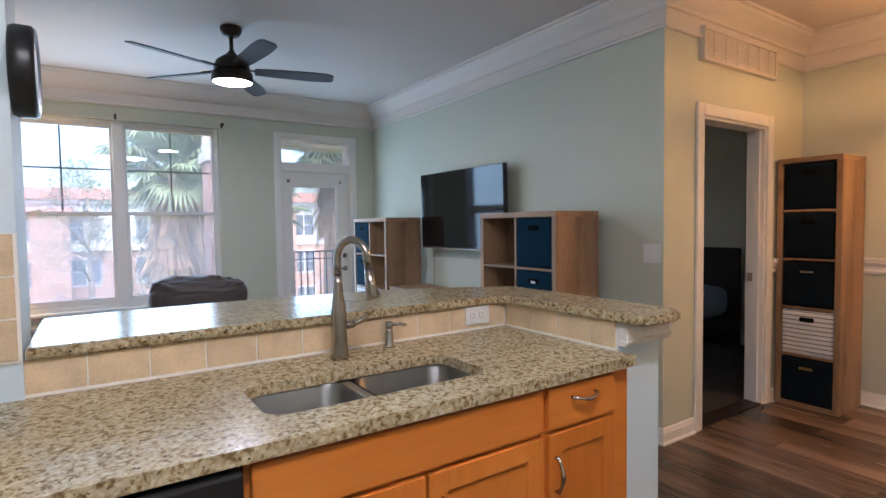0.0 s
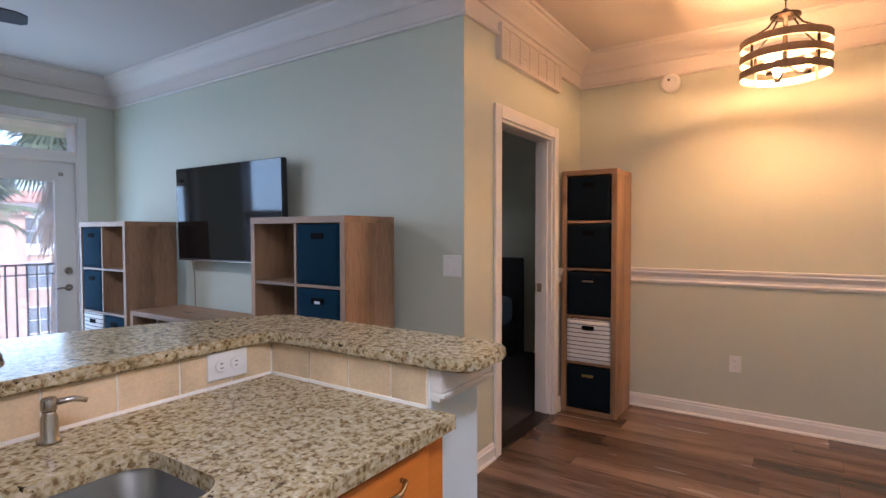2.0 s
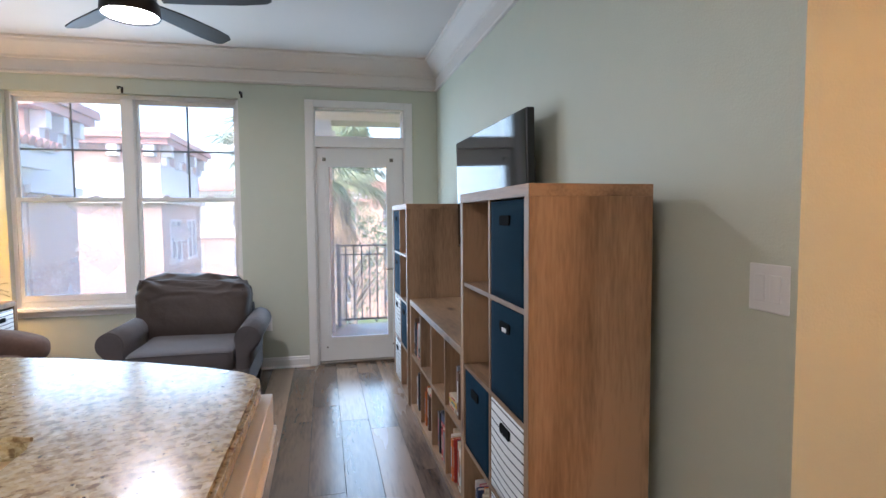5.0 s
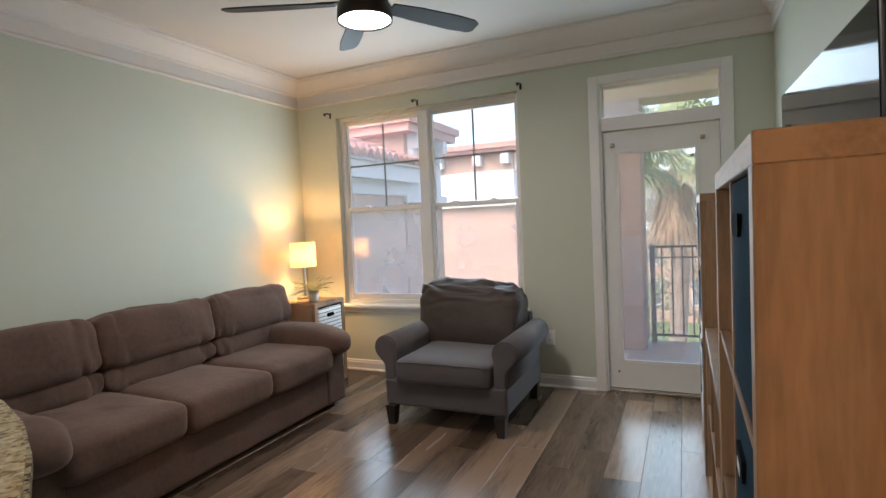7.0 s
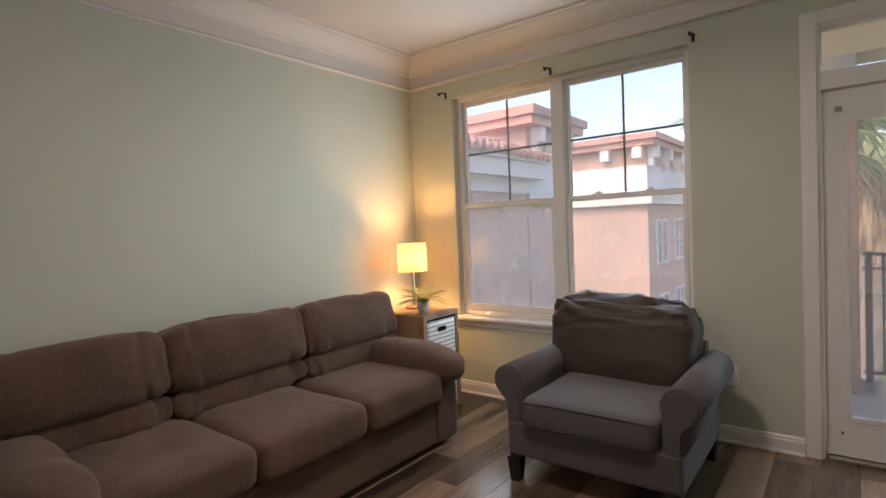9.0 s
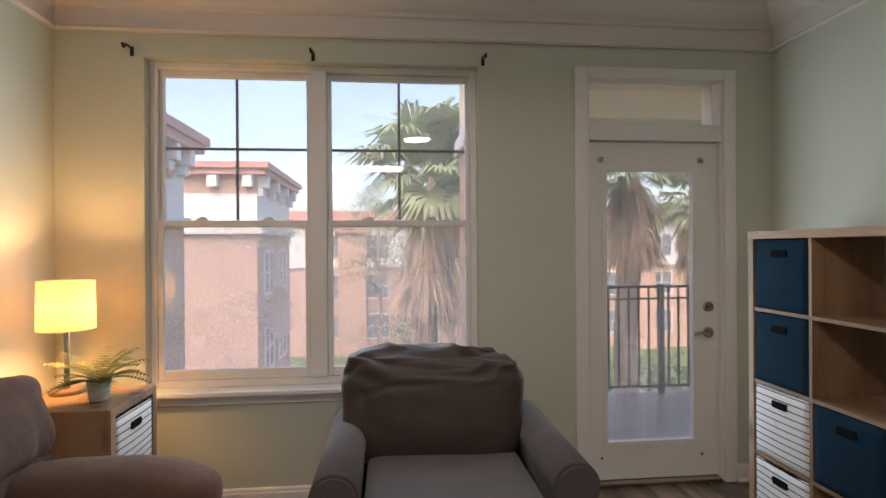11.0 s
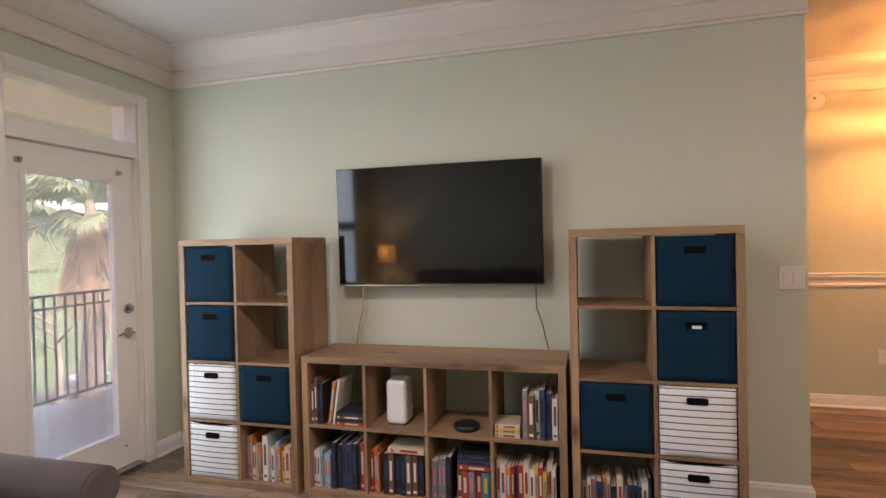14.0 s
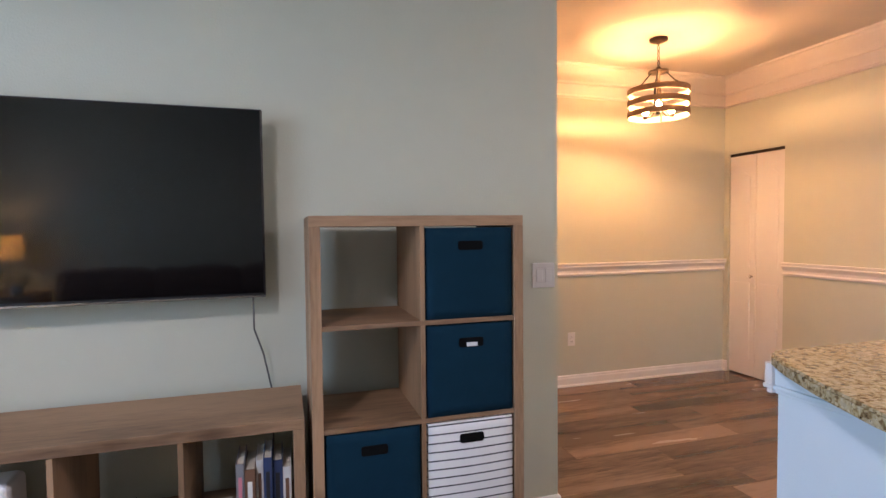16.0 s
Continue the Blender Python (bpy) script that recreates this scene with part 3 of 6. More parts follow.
solid("trim_chair_rail", bm, TRIM, "white moulded chair rail across the dining wall", "moulding", "structure")

# window
win = thing("window_1", "white double-hung window pair with dark grilles, wet lower panes", "window", kind="structure")
x0, x1, z0, z1 = WIN
part("window_frame", mk((x0, x0 + 0.035, YW + 0.06, YW + 0.16, z0, z1), (x1 - 0.035, x1, YW + 0.06, YW + 0.16, z0, z1), (x0 + 0.035, x1 - 0.035, YW + 0.06, YW + 0.16, z1 - 0.032, z1),
                        (x0 + 0.035, x1 - 0.035, YW + 0.06, YW + 0.16, z0, z0 + 0.04), (0.665, 0.755, YW + 0.04, YW + 0.16, z0 + 0.04, z1 - 0.032), bevel=0.004), TRIM, win)
part("window_sill", mk((x0 - 0.05, x1 + 0.05, YW - 0.055, YW + 0.06, z0 - 0.028, z0 + 0.002), bevel=0.008), TRIM, win)
part("apron", mk((x0 - 0.02, x1 + 0.02, YW - 0.016, YW - 0.001, z0 - 0.075, z0 - 0.03), bevel=0.004), TRIM, win)
for a, b in ((x0 + 0.035, 0.665), (0.755, x1 - 0.035)):
    for lo, hi, y, nm in ((1.475, z1 - 0.034, YW + 0.115, "upper_sash"), (z0 + 0.042, 1.51, YW + 0.078, "lower_sash")):
        s = 0.022 if nm == "upper_sash" else 0.028
        bt = 0.036 if nm == "upper_sash" else 0.05
        sash = part(nm, mk((a + 0.002, a + s, y - 0.017, y + 0.017, lo, hi), (b - s, b - 0.002, y - 0.017, y + 0.017, lo, hi), (a + s, b - s, y - 0.017, y + 0.017, hi - 0.032, hi),
                           (a + s, b - s, y - 0.017, y + 0.017, lo, lo + bt), bevel=0.003), TRIM, win)
        pn = part("pane", mk((a + s - 0.004, b - s + 0.004, y - 0.002, y + 0.002, lo + bt - 0.005, hi - 0.03)), GLASS if nm == "upper_sash" else WETGLASS, sash)
        pn.visible_shadow = False
        if nm == "upper_sash":
            part("muntin", mk(((a + b) / 2 - 0.007, (a + b) / 2 + 0.007, y + 0.004, y + 0.010, lo + bt, hi - 0.032), (a + s, b - s, y + 0.0035, y + 0.0095, 1.896, 1.910)), CORD, sash, "grey grille bars")
        else:
            for fx in (0.28, 0.72):
                cx = a + (b - a) * fx
                part("sash_lock", mk((cx - 0.03, cx + 0.03, y - 0.012, y + 0.014, hi + 0.001, hi + 0.012), (cx - 0.008, cx + 0.022, y - 0.02, y - 0.002, hi + 0.012, hi + 0.02), bevel=0.003), TRIM, sash)

# curtain rod brackets left on the wall
for bx in (x0 - 0.055, 0.695, x1 + 0.03):
    br = thing("curtain_bracket", "dark bronze curtain rod bracket on the wall", "bracket", pose(bx, YW, 2.382), "curtain brackets")
    part("plate", mk((-0.009, 0.009, -0.006, -0.0005, -0.028, 0.022), bevel=0.002), BRONZE, br)
    part("hook", tube(bmesh.new(), [(0, -0.005, 0.01), (0, -0.05, 0.012), (0, -0.075, 0.006), (0, -0.083, -0.012), (0, -0.095, -0.014), (0, -0.103, 0.006)], 0.006), BRONZE, br)

# balcony door with transom
door = thing("door_1", "white balcony door with full glass pane and transom", "door", kind="structure")
a, b, _, top = DOR
part("casing", mk((a - 0.070, a + 0.004, YW - 0.02, YW - 0.001, 0, top + 0.050), (b - 0.006, b + 0.064, YW - 0.02, YW - 0.001, 0, top + 0.050), (a + 0.004, b - 0.006, YW - 0.02, YW - 0.001, top - 0.013, top + 0.050), bevel=0.005), TRIM, door)
part("jamb", mk((a, a + 0.018, YW, YW + 0.19, 0, top), (b - 0.016, b, YW, YW + 0.19, 0, top), (a + 0.018, b - 0.016, YW, YW + 0.19, top - 0.012, top), (a + 0.018, b - 0.016, YW, YW + 0.19, 1.957, 2.050), bevel=0.003), TRIM, door)
part("threshold", mk((a + 0.022, b - 0.022, YW - 0.012, YW + 0.2, -0.004, 0.022), bevel=0.005), NICKEL, door, "worn metal threshold")
pn = part("transom_pane", mk((a + 0.018, b - 0.016, YW + 0.085, YW + 0.089, 2.050, top - 0.012)), GLASS, door)
pn.visible_shadow = False
la, lb, ga, gb, gz0, gz1, dy = a + 0.021, b - 0.019, 2.315, 2.845, 0.235, 1.79, YW + 0.035
leaf = part("door_leaf", mk((la, ga, dy, dy + 0.044, 0.026, 1.950), (gb, lb, dy, dy + 0.044, 0.026, 1.950), (ga, gb, dy, dy + 0.044, 0.026, gz0), (ga, gb, dy, dy + 0.044, gz1, 1.950)), DOORP, door)
part("glazing_bead", mk((ga - 0.02, ga + 0.008, dy - 0.008, dy - 0.0005, gz0 - 0.02, gz1 + 0.02), (gb - 0.008, gb + 0.02, dy - 0.008, dy - 0.0005, gz0 - 0.02, gz1 + 0.02),
                        (ga + 0.008, gb - 0.008, dy - 0.008, dy - 0.0005, gz1 - 0.008, gz1 + 0.02), (ga + 0.008, gb - 0.008, dy - 0.008, dy - 0.0005, gz0 - 0.02, gz0 + 0.008), bevel=0.003), DOORP, leaf)
pn = part("glass_pane", mk((ga - 0.01, gb + 0.01, dy + 0.018, dy + 0.022, gz0 - 0.01, gz1 + 0.01)), GLASS, leaf)
pn.visible_shadow = False


def knob_set(name, parent, x, y, z, lever, side=-1):
    bm = bmesh.new()
    tube(bm, [(x, y, z), (x, y - 0.008, z), (x, y - 0.012, z)], [0.031, 0.031, 0.026], 20)
    tube(bm, [(x, y - 0.012, z), (x, y - 0.035, z)], [0.012, 0.010], 12)
    if lever:
        tube(bm, [(x, y - 0.04, z), (x + side * 0.03, y - 0.046, z), (x + side * 0.07, y - 0.044, z + 0.004), (x + side * 0.105, y - 0.04, z - 0.004)], [0.011, 0.009, 0.008, 0.006], 10)
    else:
        box(bm, x - 0.006, x + 0.006, y - 0.042, y - 0.034, z - 0.018, z + 0.018)
    return part(name, bm, NICKEL, parent, "brushed nickel hardware")


knob_set("deadbolt", leaf, 2.930, dy, 1.005, False)
knob_set("door_handle", leaf, 2.930, dy, 0.855, True)
for hx in (2.285, 2.885):
    part("shade_bracket", mk((hx - 0.016, hx + 0.016, dy - 0.02, dy - 0.0005, 1.835, 1.865), (hx - 0.004, hx + 0.012, dy - 0.03, dy - 0.02, 1.845, 1.86), bevel=0.003), NICKEL, leaf)
    part("hold_down", mk((hx - 0.006, hx + 0.006, dy - 0.012, dy - 0.0005, 0.145, 0.16), bevel=0.003), NICKEL, leaf)

# bedroom doorway
bd = thing("door_2", "open white bedroom door in a white cased doorway", "door", kind="structure")
a, b, _, top = BED
part("casing", mk((a - 0.07, a + 0.004, YV - 0.02, YV - 0.001, 0, top + 0.074), (b - 0.004, b + 0.07, YV - 0.02, YV - 0.001, 0, top + 0.074), (a + 0.004, b - 0.004, YV - 0.02, YV - 0.001, top - 0.004, top + 0.074), bevel=0.006), TRIM, bd)
part("jamb", mk((a, a + 0.02, YV, YV + 0.125, 0, top), (b - 0.02, b, YV, YV + 0.125, 0, top), (a + 0.02, b - 0.02, YV, YV + 0.125, top - 0.02, top),
                (a + 0.02, a + 0.032, YV + 0.03, YV + 0.07, 0, top - 0.02), (b - 0.032, b - 0.02, YV + 0.03, YV + 0.07, 0, top - 0.02), bevel=0.002), TRIM, bd)
leaf = part("door_leaf", mk((a + 0.024, a + 0.059, YV + 0.14, YV + 0.92, 0.012, 1.995), bevel=0.002), DOORP, bd)
for z0, z1 in ((0.2, 0.85), (1.05, 1.85)):
    for y0, y1 in ((YV + 0.24, YV + 0.49), (YV + 0.57, YV + 0.82)):
        part("door_panel", mk((a + 0.059, a + 0.065, y0, y1, z0, z1), bevel=0.004), DOORP, leaf)
bm = bmesh.new()
tube(bm, [(a + 0.06, YV + 0.86, 0.93), (a + 0.11, YV + 0.86, 0.93)], 0.012)
tube(bm, [(a + 0.105, YV + 0.86, 0.93), (a + 0.11, YV + 0.76, 0.93)], 0.009)
part("door_handle", bm, NICKEL, leaf)
leaf.matrix_basis = pose(a + 0.024, YV + 0.14, 0, 0, 0, -9) @ pose(-a - 0.024, -YV - 0.14, 0)
part("strike_plate", mk((b - 0.0225, b - 0.0205, YV + 0.075, YV + 0.11, 0.90, 0.96)), NICKEL, bd, "brass strike plate on the jamb")
part("threshold", mk((a + 0.02, b - 0.02, YV + 0.005, YV + 0.12, -0.004, 0.008)), LEGW, bd, "dark floor transition strip")

# bedroom beyond the doorway
bm = mk((XT + WT, 6.4, YV + WT, 6.15, -0.1, -0.003))
solid("floor_bedroom", bm, CARPET, "dark bedroom carpet", "floor", "structure")
# the opening at the north end is added, out of view, to let daylight in
solid("wall_bedroom_far", mk((6.3, 6.4, YV, 6.15, 0, H), (XT + WT, 4.3, 5.95, 6.15, 0, H), (6.15, 6.3, 5.95, 6.15, 0, H), (4.3, 6.15, 5.95, 6.15, 0, 0.7), (4.3, 6.15, 5.95, 6.15, 2.2, H), (XD + WT, 6.3, YV - 0.05, YV + WT, 0, H)), PAINT, "sage bedroom wall with an unseen opening added for daylight", "wall", "structure")
solid("ceiling_bedroom", mk((XD + WT, 6.4, YV, 6.15, H, H + 0.1), (XT + WT, XD + WT, YV + WT, YW, H - 0.012, H - 0.002)), CEIL, "bedroom ceiling", "ceiling", "structure")
bed = thing("bed", "made bed with grey-blue bedding and black headboard", "bed", pose(5.05, 4.1, 0))
part("headboard", mk((1.08, 1.14, -0.8, 0.8, 0.0, 1.06), bevel=0.02), DARKW, bed, "black headboard")
part("bed_frame", mk((-0.95, 1.08, -0.76, 0.76, 0.18, 0.34), bevel=0.015), DARKW, bed)
part("mattress", pillow(bmesh.new(), (0.05, 0, 0.5), (2.04, 1.52, 0.34), 0.3, 0.18, 0.012, 3), BEDC, bed)
for lx in (-0.9, 1.0):
    for ly in (-0.7, 0.7):
        part("leg", mk((lx - 0.03, lx + 0.03, ly - 0.03, ly + 0.03, -0.003, 0.19)), DARKW, bed)

# closet bifold door
cl = thing("door_3", "white panelled bifold closet door, closed", "door", kind="structure")
part("track", mk((4.477, 5.043, YC - 0.05, YC - 0.012, 2.015, 2.039)), BRONZE, cl, "dark metal head track")
for a, b in ((4.480, 4.758), (4.762, 5.040)):
    lf = part("door_leaf", mk((a, b, YC - 0.045, YC - 0.012, 0.012, 2.012), bevel=0.003), DOORP, cl)
    w = b - a
    for z0, z1 in ((0.16, 0.86), (1.0, 1.86)):
        bm = bmesh.new()
        n = 12
        pts = [(a + 0.055, z0), (b - 0.055, z0)] + [(b - 0.055 - (w - 0.11) * i / n, z1 - 0.05 + (0.05 * math.sin(math.pi * i / n) if z1 > 1 else 0.05)) for i in range(n + 1)]
        prism(bm, pts, 'y', YC - 0.012, YC - 0.006)
        part("door_panel", bm, DOORP, lf)
    if a > 4.7:
        bm = bmesh.new()
        tube(bm, [(a + 0.03, YC - 0.012, 0.92), (a + 0.03, YC + 0.004, 0.92), (a + 0.03, YC + 0.014, 0.92), (a + 0.03, YC + 0.02, 0.92)], [0.008, 0.008, 0.016, 0.01], 14)
        part("knob", bm, NICKEL, lf, "small round knob")


# ---- wall fittings ----
def switch_plate(x, y, z, face, gangs, kind):
    """A plate with rockers or sockets; face: the direction it looks, as degrees about z from -y."""
    t = thing("light_switch" if kind == "switch" else "wall_outlet", "white plastic %s plate on the wall" % ("rocker switch" if kind == "switch" else "outlet"),
              "switch" if kind == "switch" else "outlet", pose(x, y, z, 0, 0, face))
    w = 0.058 if gangs > 1 else 0.036
    part("plate", mk((-w, w, -0.006, -0.0005, -0.058, 0.058), bevel=0.003), WHITEP, t)
    for g in range(gangs):
        gx = (g - (gangs - 1) / 2) * 0.046
        if kind == "switch":
            part("rocker", mk((gx - 0.016, gx + 0.016, -0.010, -0.0065, -0.033, 0.033), bevel=0.002), WHITEP, t)
        else:
            for s in (-0.02, 0.02):
                soc = part("socket", lathe(bmesh.new(), [(0.0165, 0), (0.0165, 0.003), (0.015, 0.004)]), WHITEP, t)
                soc.matrix_basis = pose(gx, -0.0062, s, 90)
                for q in (-0.006, 0.006):
                    part("slot", mk((q - 0.0012, q + 0.0012, -0.004, 0.004, 0.0042, 0.005)), BLACKM, soc)
    return t


switch_plate(XT, 2.385, 1.155, -90, 2, "switch")
switch_plate(XD, 1.18, 0.41, -90, 1, "outlet")
switch_plate(1.775, YW, 0.395, 0, 1, "outlet")

ol = thing("wall_outlet", "white double outlet plate in the tile backsplash", "outlet", pose(1.777, 2.131, 0.978))
part("plate", mk((-0.06, 0.06, -0.006, -0.0005, -0.038, 0.038), bevel=0.003), WHITEP, ol)
for s in (-0.022, 0.022):
    soc = part("socket", lathe(bmesh.new(), [(0.0165, 0), (0.0165, 0.003), (0.015, 0.004)]), WHITEP, ol)
    soc.matrix_basis = pose(s, -0.0062, 0, 90)
    for q in (-0.006, 0.006):
        part("slot", mk((-0.004, 0.004, q - 0.0012, q + 0.0012, 0.0042, 0.005)), BLACKM, soc)

vent = thing("air_grille", "white louvred return air grille above the bedroom door", "grille", pose(4.13, YV - 0.028, 2.45))
vw, vh = 0.465, 0.105
part("frame", mk((-vw, vw, -0.012, 0.027, vh - 0.022, vh), (-vw, vw, -0.012, 0.027, -vh, -vh + 0.022), (-vw, -vw + 0.022, -0.012, 0.027, -vh + 0.022, vh - 0.022), (vw - 0.022, vw, -0.012, 0.027, -vh + 0.022, vh - 0.022), bevel=0.002), CROWNP, vent)
part("backing", mk((-vw + 0.022, vw - 0.022, -0.003, -0.001, -vh + 0.022, vh - 0.022)), CROWNP, vent, "flat cream backing behind the slats")
for i in range(6):
    x = -0.35 + i * 0.14
    part("divider", mk((x - 0.006, x + 0.006, -0.011, -0.003, -vh + 0.022, vh - 0.022)), CROWNP, vent)
for i in range(8):
    z = -0.07 + i * 0.02
    bm = bmesh.new()
    prism(bm, [(-0.010, z - 0.006), (-0.008, z - 0.008), (-0.0035, z + 0.004), (-0.0055, z + 0.006)], 'x', -vw + 0.023, vw - 0.023)
    part("slat", bm, CROWNP, vent)

sm = thing("smoke_alarm", "round white smoke alarm high on the dining wall", "smoke alarm", pose(XD, 1.622, 2.428, 0, -90, 0))
part("body", lathe(bmesh.new(), [(0.070, 0), (0.070, 0.018), (0.066, 0.028), (0.045, 0.034), (0.043, 0.032), (0.018, 0.036), (0, 0.036)]), WHITEP, sm)
part("button", lathe(bmesh.new(), [(0.009, 0.036), (0.009, 0.039), (0, 0.040)], 0.02, 0.01, 12), CORD, sm)

ck = thing("wall_clock", "round black wall clock seen edge-on at the wall end", "clock", pose(0.33, 2.19, 1.757, 0, 90, 0))
part("case", lathe(bmesh.new(), [(0.112, 0.001), (0.117, 0.010), (0.117, 0.045), (0.110, 0.055), (0.104, 0.050), (0, 0.048)], sides=40), BLACKM, ck)
part("dial", lathe(bmesh.new(), [(0.101, 0.0485), (0.101, 0.0495), (0, 0.0495)], sides=40), WHITEP, ck)

# ---- ceiling fan ----
fan = thing("ceiling_fan", "dark bronze five-blade ceiling fan with lit round lamp", "ceiling fan", pose(1.34, 4.35, 2.355))
part("canopy", lathe(bmesh.new(), [(0.025, 0.315), (0.055, 0.33), (0.072, 0.36), (0.072, 0.3845)]), BRONZE, fan)
part("downrod", lathe(bmesh.new(), [(0.014, 0.20), (0.014, 0.33)], sides=14), BRONZE, fan)
part("motor", lathe(bmesh.new(), [(0.05, 0.075), (0.118, 0.085), (0.122, 0.10), (0.105, 0.15), (0.06, 0.185), (0.035, 0.20), (0.018, 0.225)]), BRONZE, fan)
part("light_ring", lathe(bmesh.new(), [(0.128, 0.004), (0.137, 0.0), (0.139, 0.01), (0.134, 0.07), (0.115, 0.083), (0.02, 0.083)], cap=False), BRONZE, fan)
part("diffuser", lathe(bmesh.new(), [(0.0, -0.004), (0.06, -0.002), (0.11, 0.003), (0.1275, 0.010), (0.1275, 0.012)], cap=False), DIFFUSER, fan, "glowing frosted diffuser")
for i in range(5):
    bm = bmesh.new()
    pts = [(0.15, -0.042), (0.30, -0.060), (0.55, -0.068), (0.66, -0.062), (0.70, -0.040), (0.705, 0.03), (0.68, 0.050), (0.55, 0.060), (0.30, 0.052), (0.15, 0.04)]
    prism(bm, pts, 'z', -0.004, 0.004)
    bmesh.ops.rotate(bm, verts=bm.verts[:], cent=(0, 0, 0), matrix=Matrix.Rotation(radians(-13), 3, 'X'))
    ob = part("blade", bm, BLADE, fan)
    ob.matrix_basis = pose(0, 0, 0.092, 0, 0, 60 + 72 * i)
    bm = mk((0.09, 0.24, -0.018, 0.018, 0.001, 0.009), bevel=0.003)
    part("blade_arm", bm, BRONZE, ob)

# ---- dining pendant ----
pen = thing("pendant_lamp", "drum pendant of three weathered bands with lit bulbs", "pendant lamp", pose(4.343, 0.907, 2.175))
R = 0.215
for z0, z1 in ((0.0, 0.040), (0.081, 0.121), (0.162, 0.202)):
    bm = bmesh.new()
    lathe(bm, [(R, z0), (R, z1), (R - 0.003, z1), (R - 0.003, z0), (R, z0)], sides=56)
    band = part("band", bm, RUSTW, pen, "weathered wood-tone metal band")
    # paler inner skin, added to throw the bulbs' light downward
    part("lining", lathe(bmesh.new(), [(R - 0.0035, z0), (R - 0.0035, z1), (R - 0.006, z1), (R - 0.006, z0), (R - 0.0035, z0)], sides=56), GOLDIN, band, "pale gold inner face")
for i in range(4):
    an = radians(45 + 90 * i)
    part("strut", mk((-0.008, 0.008, -0.002, 0.002, 0.0, 0.202)), BRONZE, pen).matrix_basis = pose((R - 0.009) * math.cos(an), (R - 0.009) * math.sin(an), 0, 0, 0, 45 + 90 * i + 90)
    part("arm", tube(bmesh.new(), [((R - 0.01) * math.cos(an), (R - 0.01) * math.sin(an), 0.197), (0.11 * math.cos(an), 0.11 * math.sin(an), 0.255), (0.05 * math.cos(an), 0.05 * math.sin(an), 0.325)], 0.005, 8), BRONZE, pen)
part("hub", lathe(bmesh.new(), [(0.0, 0.045), (0.022, 0.05), (0.03, 0.065), (0.012, 0.085), (0.012, 0.315), (0.072, 0.32), (0.072, 0.332), (0.03, 0.34), (0.012, 0.365), (0, 0.366)], sides=24), BRONZE, pen)
for i in range(5):
    z = 0.372 + i * 0.036
    lk = part("chain_link", bmesh.new(), BRONZE, pen)
    bm = bmesh.new()
    loop = [(0.010 * math.cos(2 * math.pi * k / 12), 0, z + 0.017 * (1 + math.sin(2 * math.pi * k / 12))) for k in range(13)]
    tube(bm, loop, 0.0028, 6)
    bmesh.ops.rotate(bm, verts=bm.verts[:], cent=(0, 0, 0), matrix=Matrix.Rotation(radians(90 * (i % 2)), 3, 'Z'))
    bm.to_mesh(lk.data)
    bm.free()
part("canopy", lathe(bmesh.new(), [(0.012, 0.536), (0.045, 0.538), (0.065, 0.550), (0.065, 0.5645)], sides=28), BRONZE, pen)
for i in range(3):
    an = radians(20 + 120 * i)
    c, s = math.cos(an), math.sin(an)
    ar = part("lamp_arm", tube(bmesh.new(), [(0.012 * c, 0.012 * s, 0.06), (0.06 * c, 0.06 * s, 0.012), (0.102 * c, 0.102 * s, 0.010)], 0.006, 8), BRONZE, pen)
    part("bulb_holder", lathe(bmesh.new(), [(0.016, 0.002), (0.016, 0.024), (0.012, 0.030)], 0.105 * c, 0.105 * s, 14), BRONZE, ar)
    bm = bmesh.new()
    lathe(bm, [(0.010, 0.030), (0.014, 0.036), (0.024, 0.052), (0.026, 0.066), (0.020, 0.082), (0.008, 0.090), (0, 0.091)], 0.105 * c, 0.105 * s, 18)
    part("bulb", bm, BULB, ar, "lit clear bulb")

# ---- kitchen ceiling light, never in view: assumed behind the walker, to light the worktop ----
kl = thing("assumed_kitchen_light", "unseen flush white kitchen ceiling light, assumed switched on", "ceiling light", pose(0.7, 0.35, H))
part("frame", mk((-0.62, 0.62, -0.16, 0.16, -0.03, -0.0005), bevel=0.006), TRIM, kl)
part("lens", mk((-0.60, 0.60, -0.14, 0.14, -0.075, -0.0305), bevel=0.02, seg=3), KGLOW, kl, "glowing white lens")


# ---- kitchen peninsula ----
CZ, BZ = 0.918, 1.048
XR, YT = 1.930, 2.137                 # tiled faces of the low wall
solid("low_wall", mk((0.33, 2.155, YT + 0.006, 2.30, 0, BZ - 0.032), (XR + 0.006, 2.155, 1.56, YT + 0.006, 0, BZ - 0.032)), PONY, "pale painted low wall under the bar", "wall", "structure")
solid("trim_bar_base", sweep(bmesh.new(), [(2.155, 1.56), (2.155, 2.30), (0.33, 2.30)][::-1], BASE), TRIM, "white baseboard round the low wall", "baseboard", "structure")

cap = thing("bar_end_trim", "white moulded cap trim on the low wall end", "trim")
part("cap_board", mk((1.934, 2.178, 1.528, 1.5595, 0.957, BZ - 0.034), bevel=0.003), TRIM, cap)
part("side_board", mk((2.156, 2.178, 1.560, 2.322, 0.957, BZ - 0.034), bevel=0.002), TRIM, cap)
# Back pieces take the daylight-blue paint; the front ones stay white.
part("back_board", mk((0.335, 2.1555, 2.301, 2.313, 0.957, BZ - 0.034), bevel=0.002), PONY, cap)
part("back_bead", mk((0.335, 2.1555, 2.301, 2.319, 0.945, 0.9565), (0.335, 2.1555, 2.301, 2.312, 0.934, 0.9445), bevel=0.003), PONY, cap)
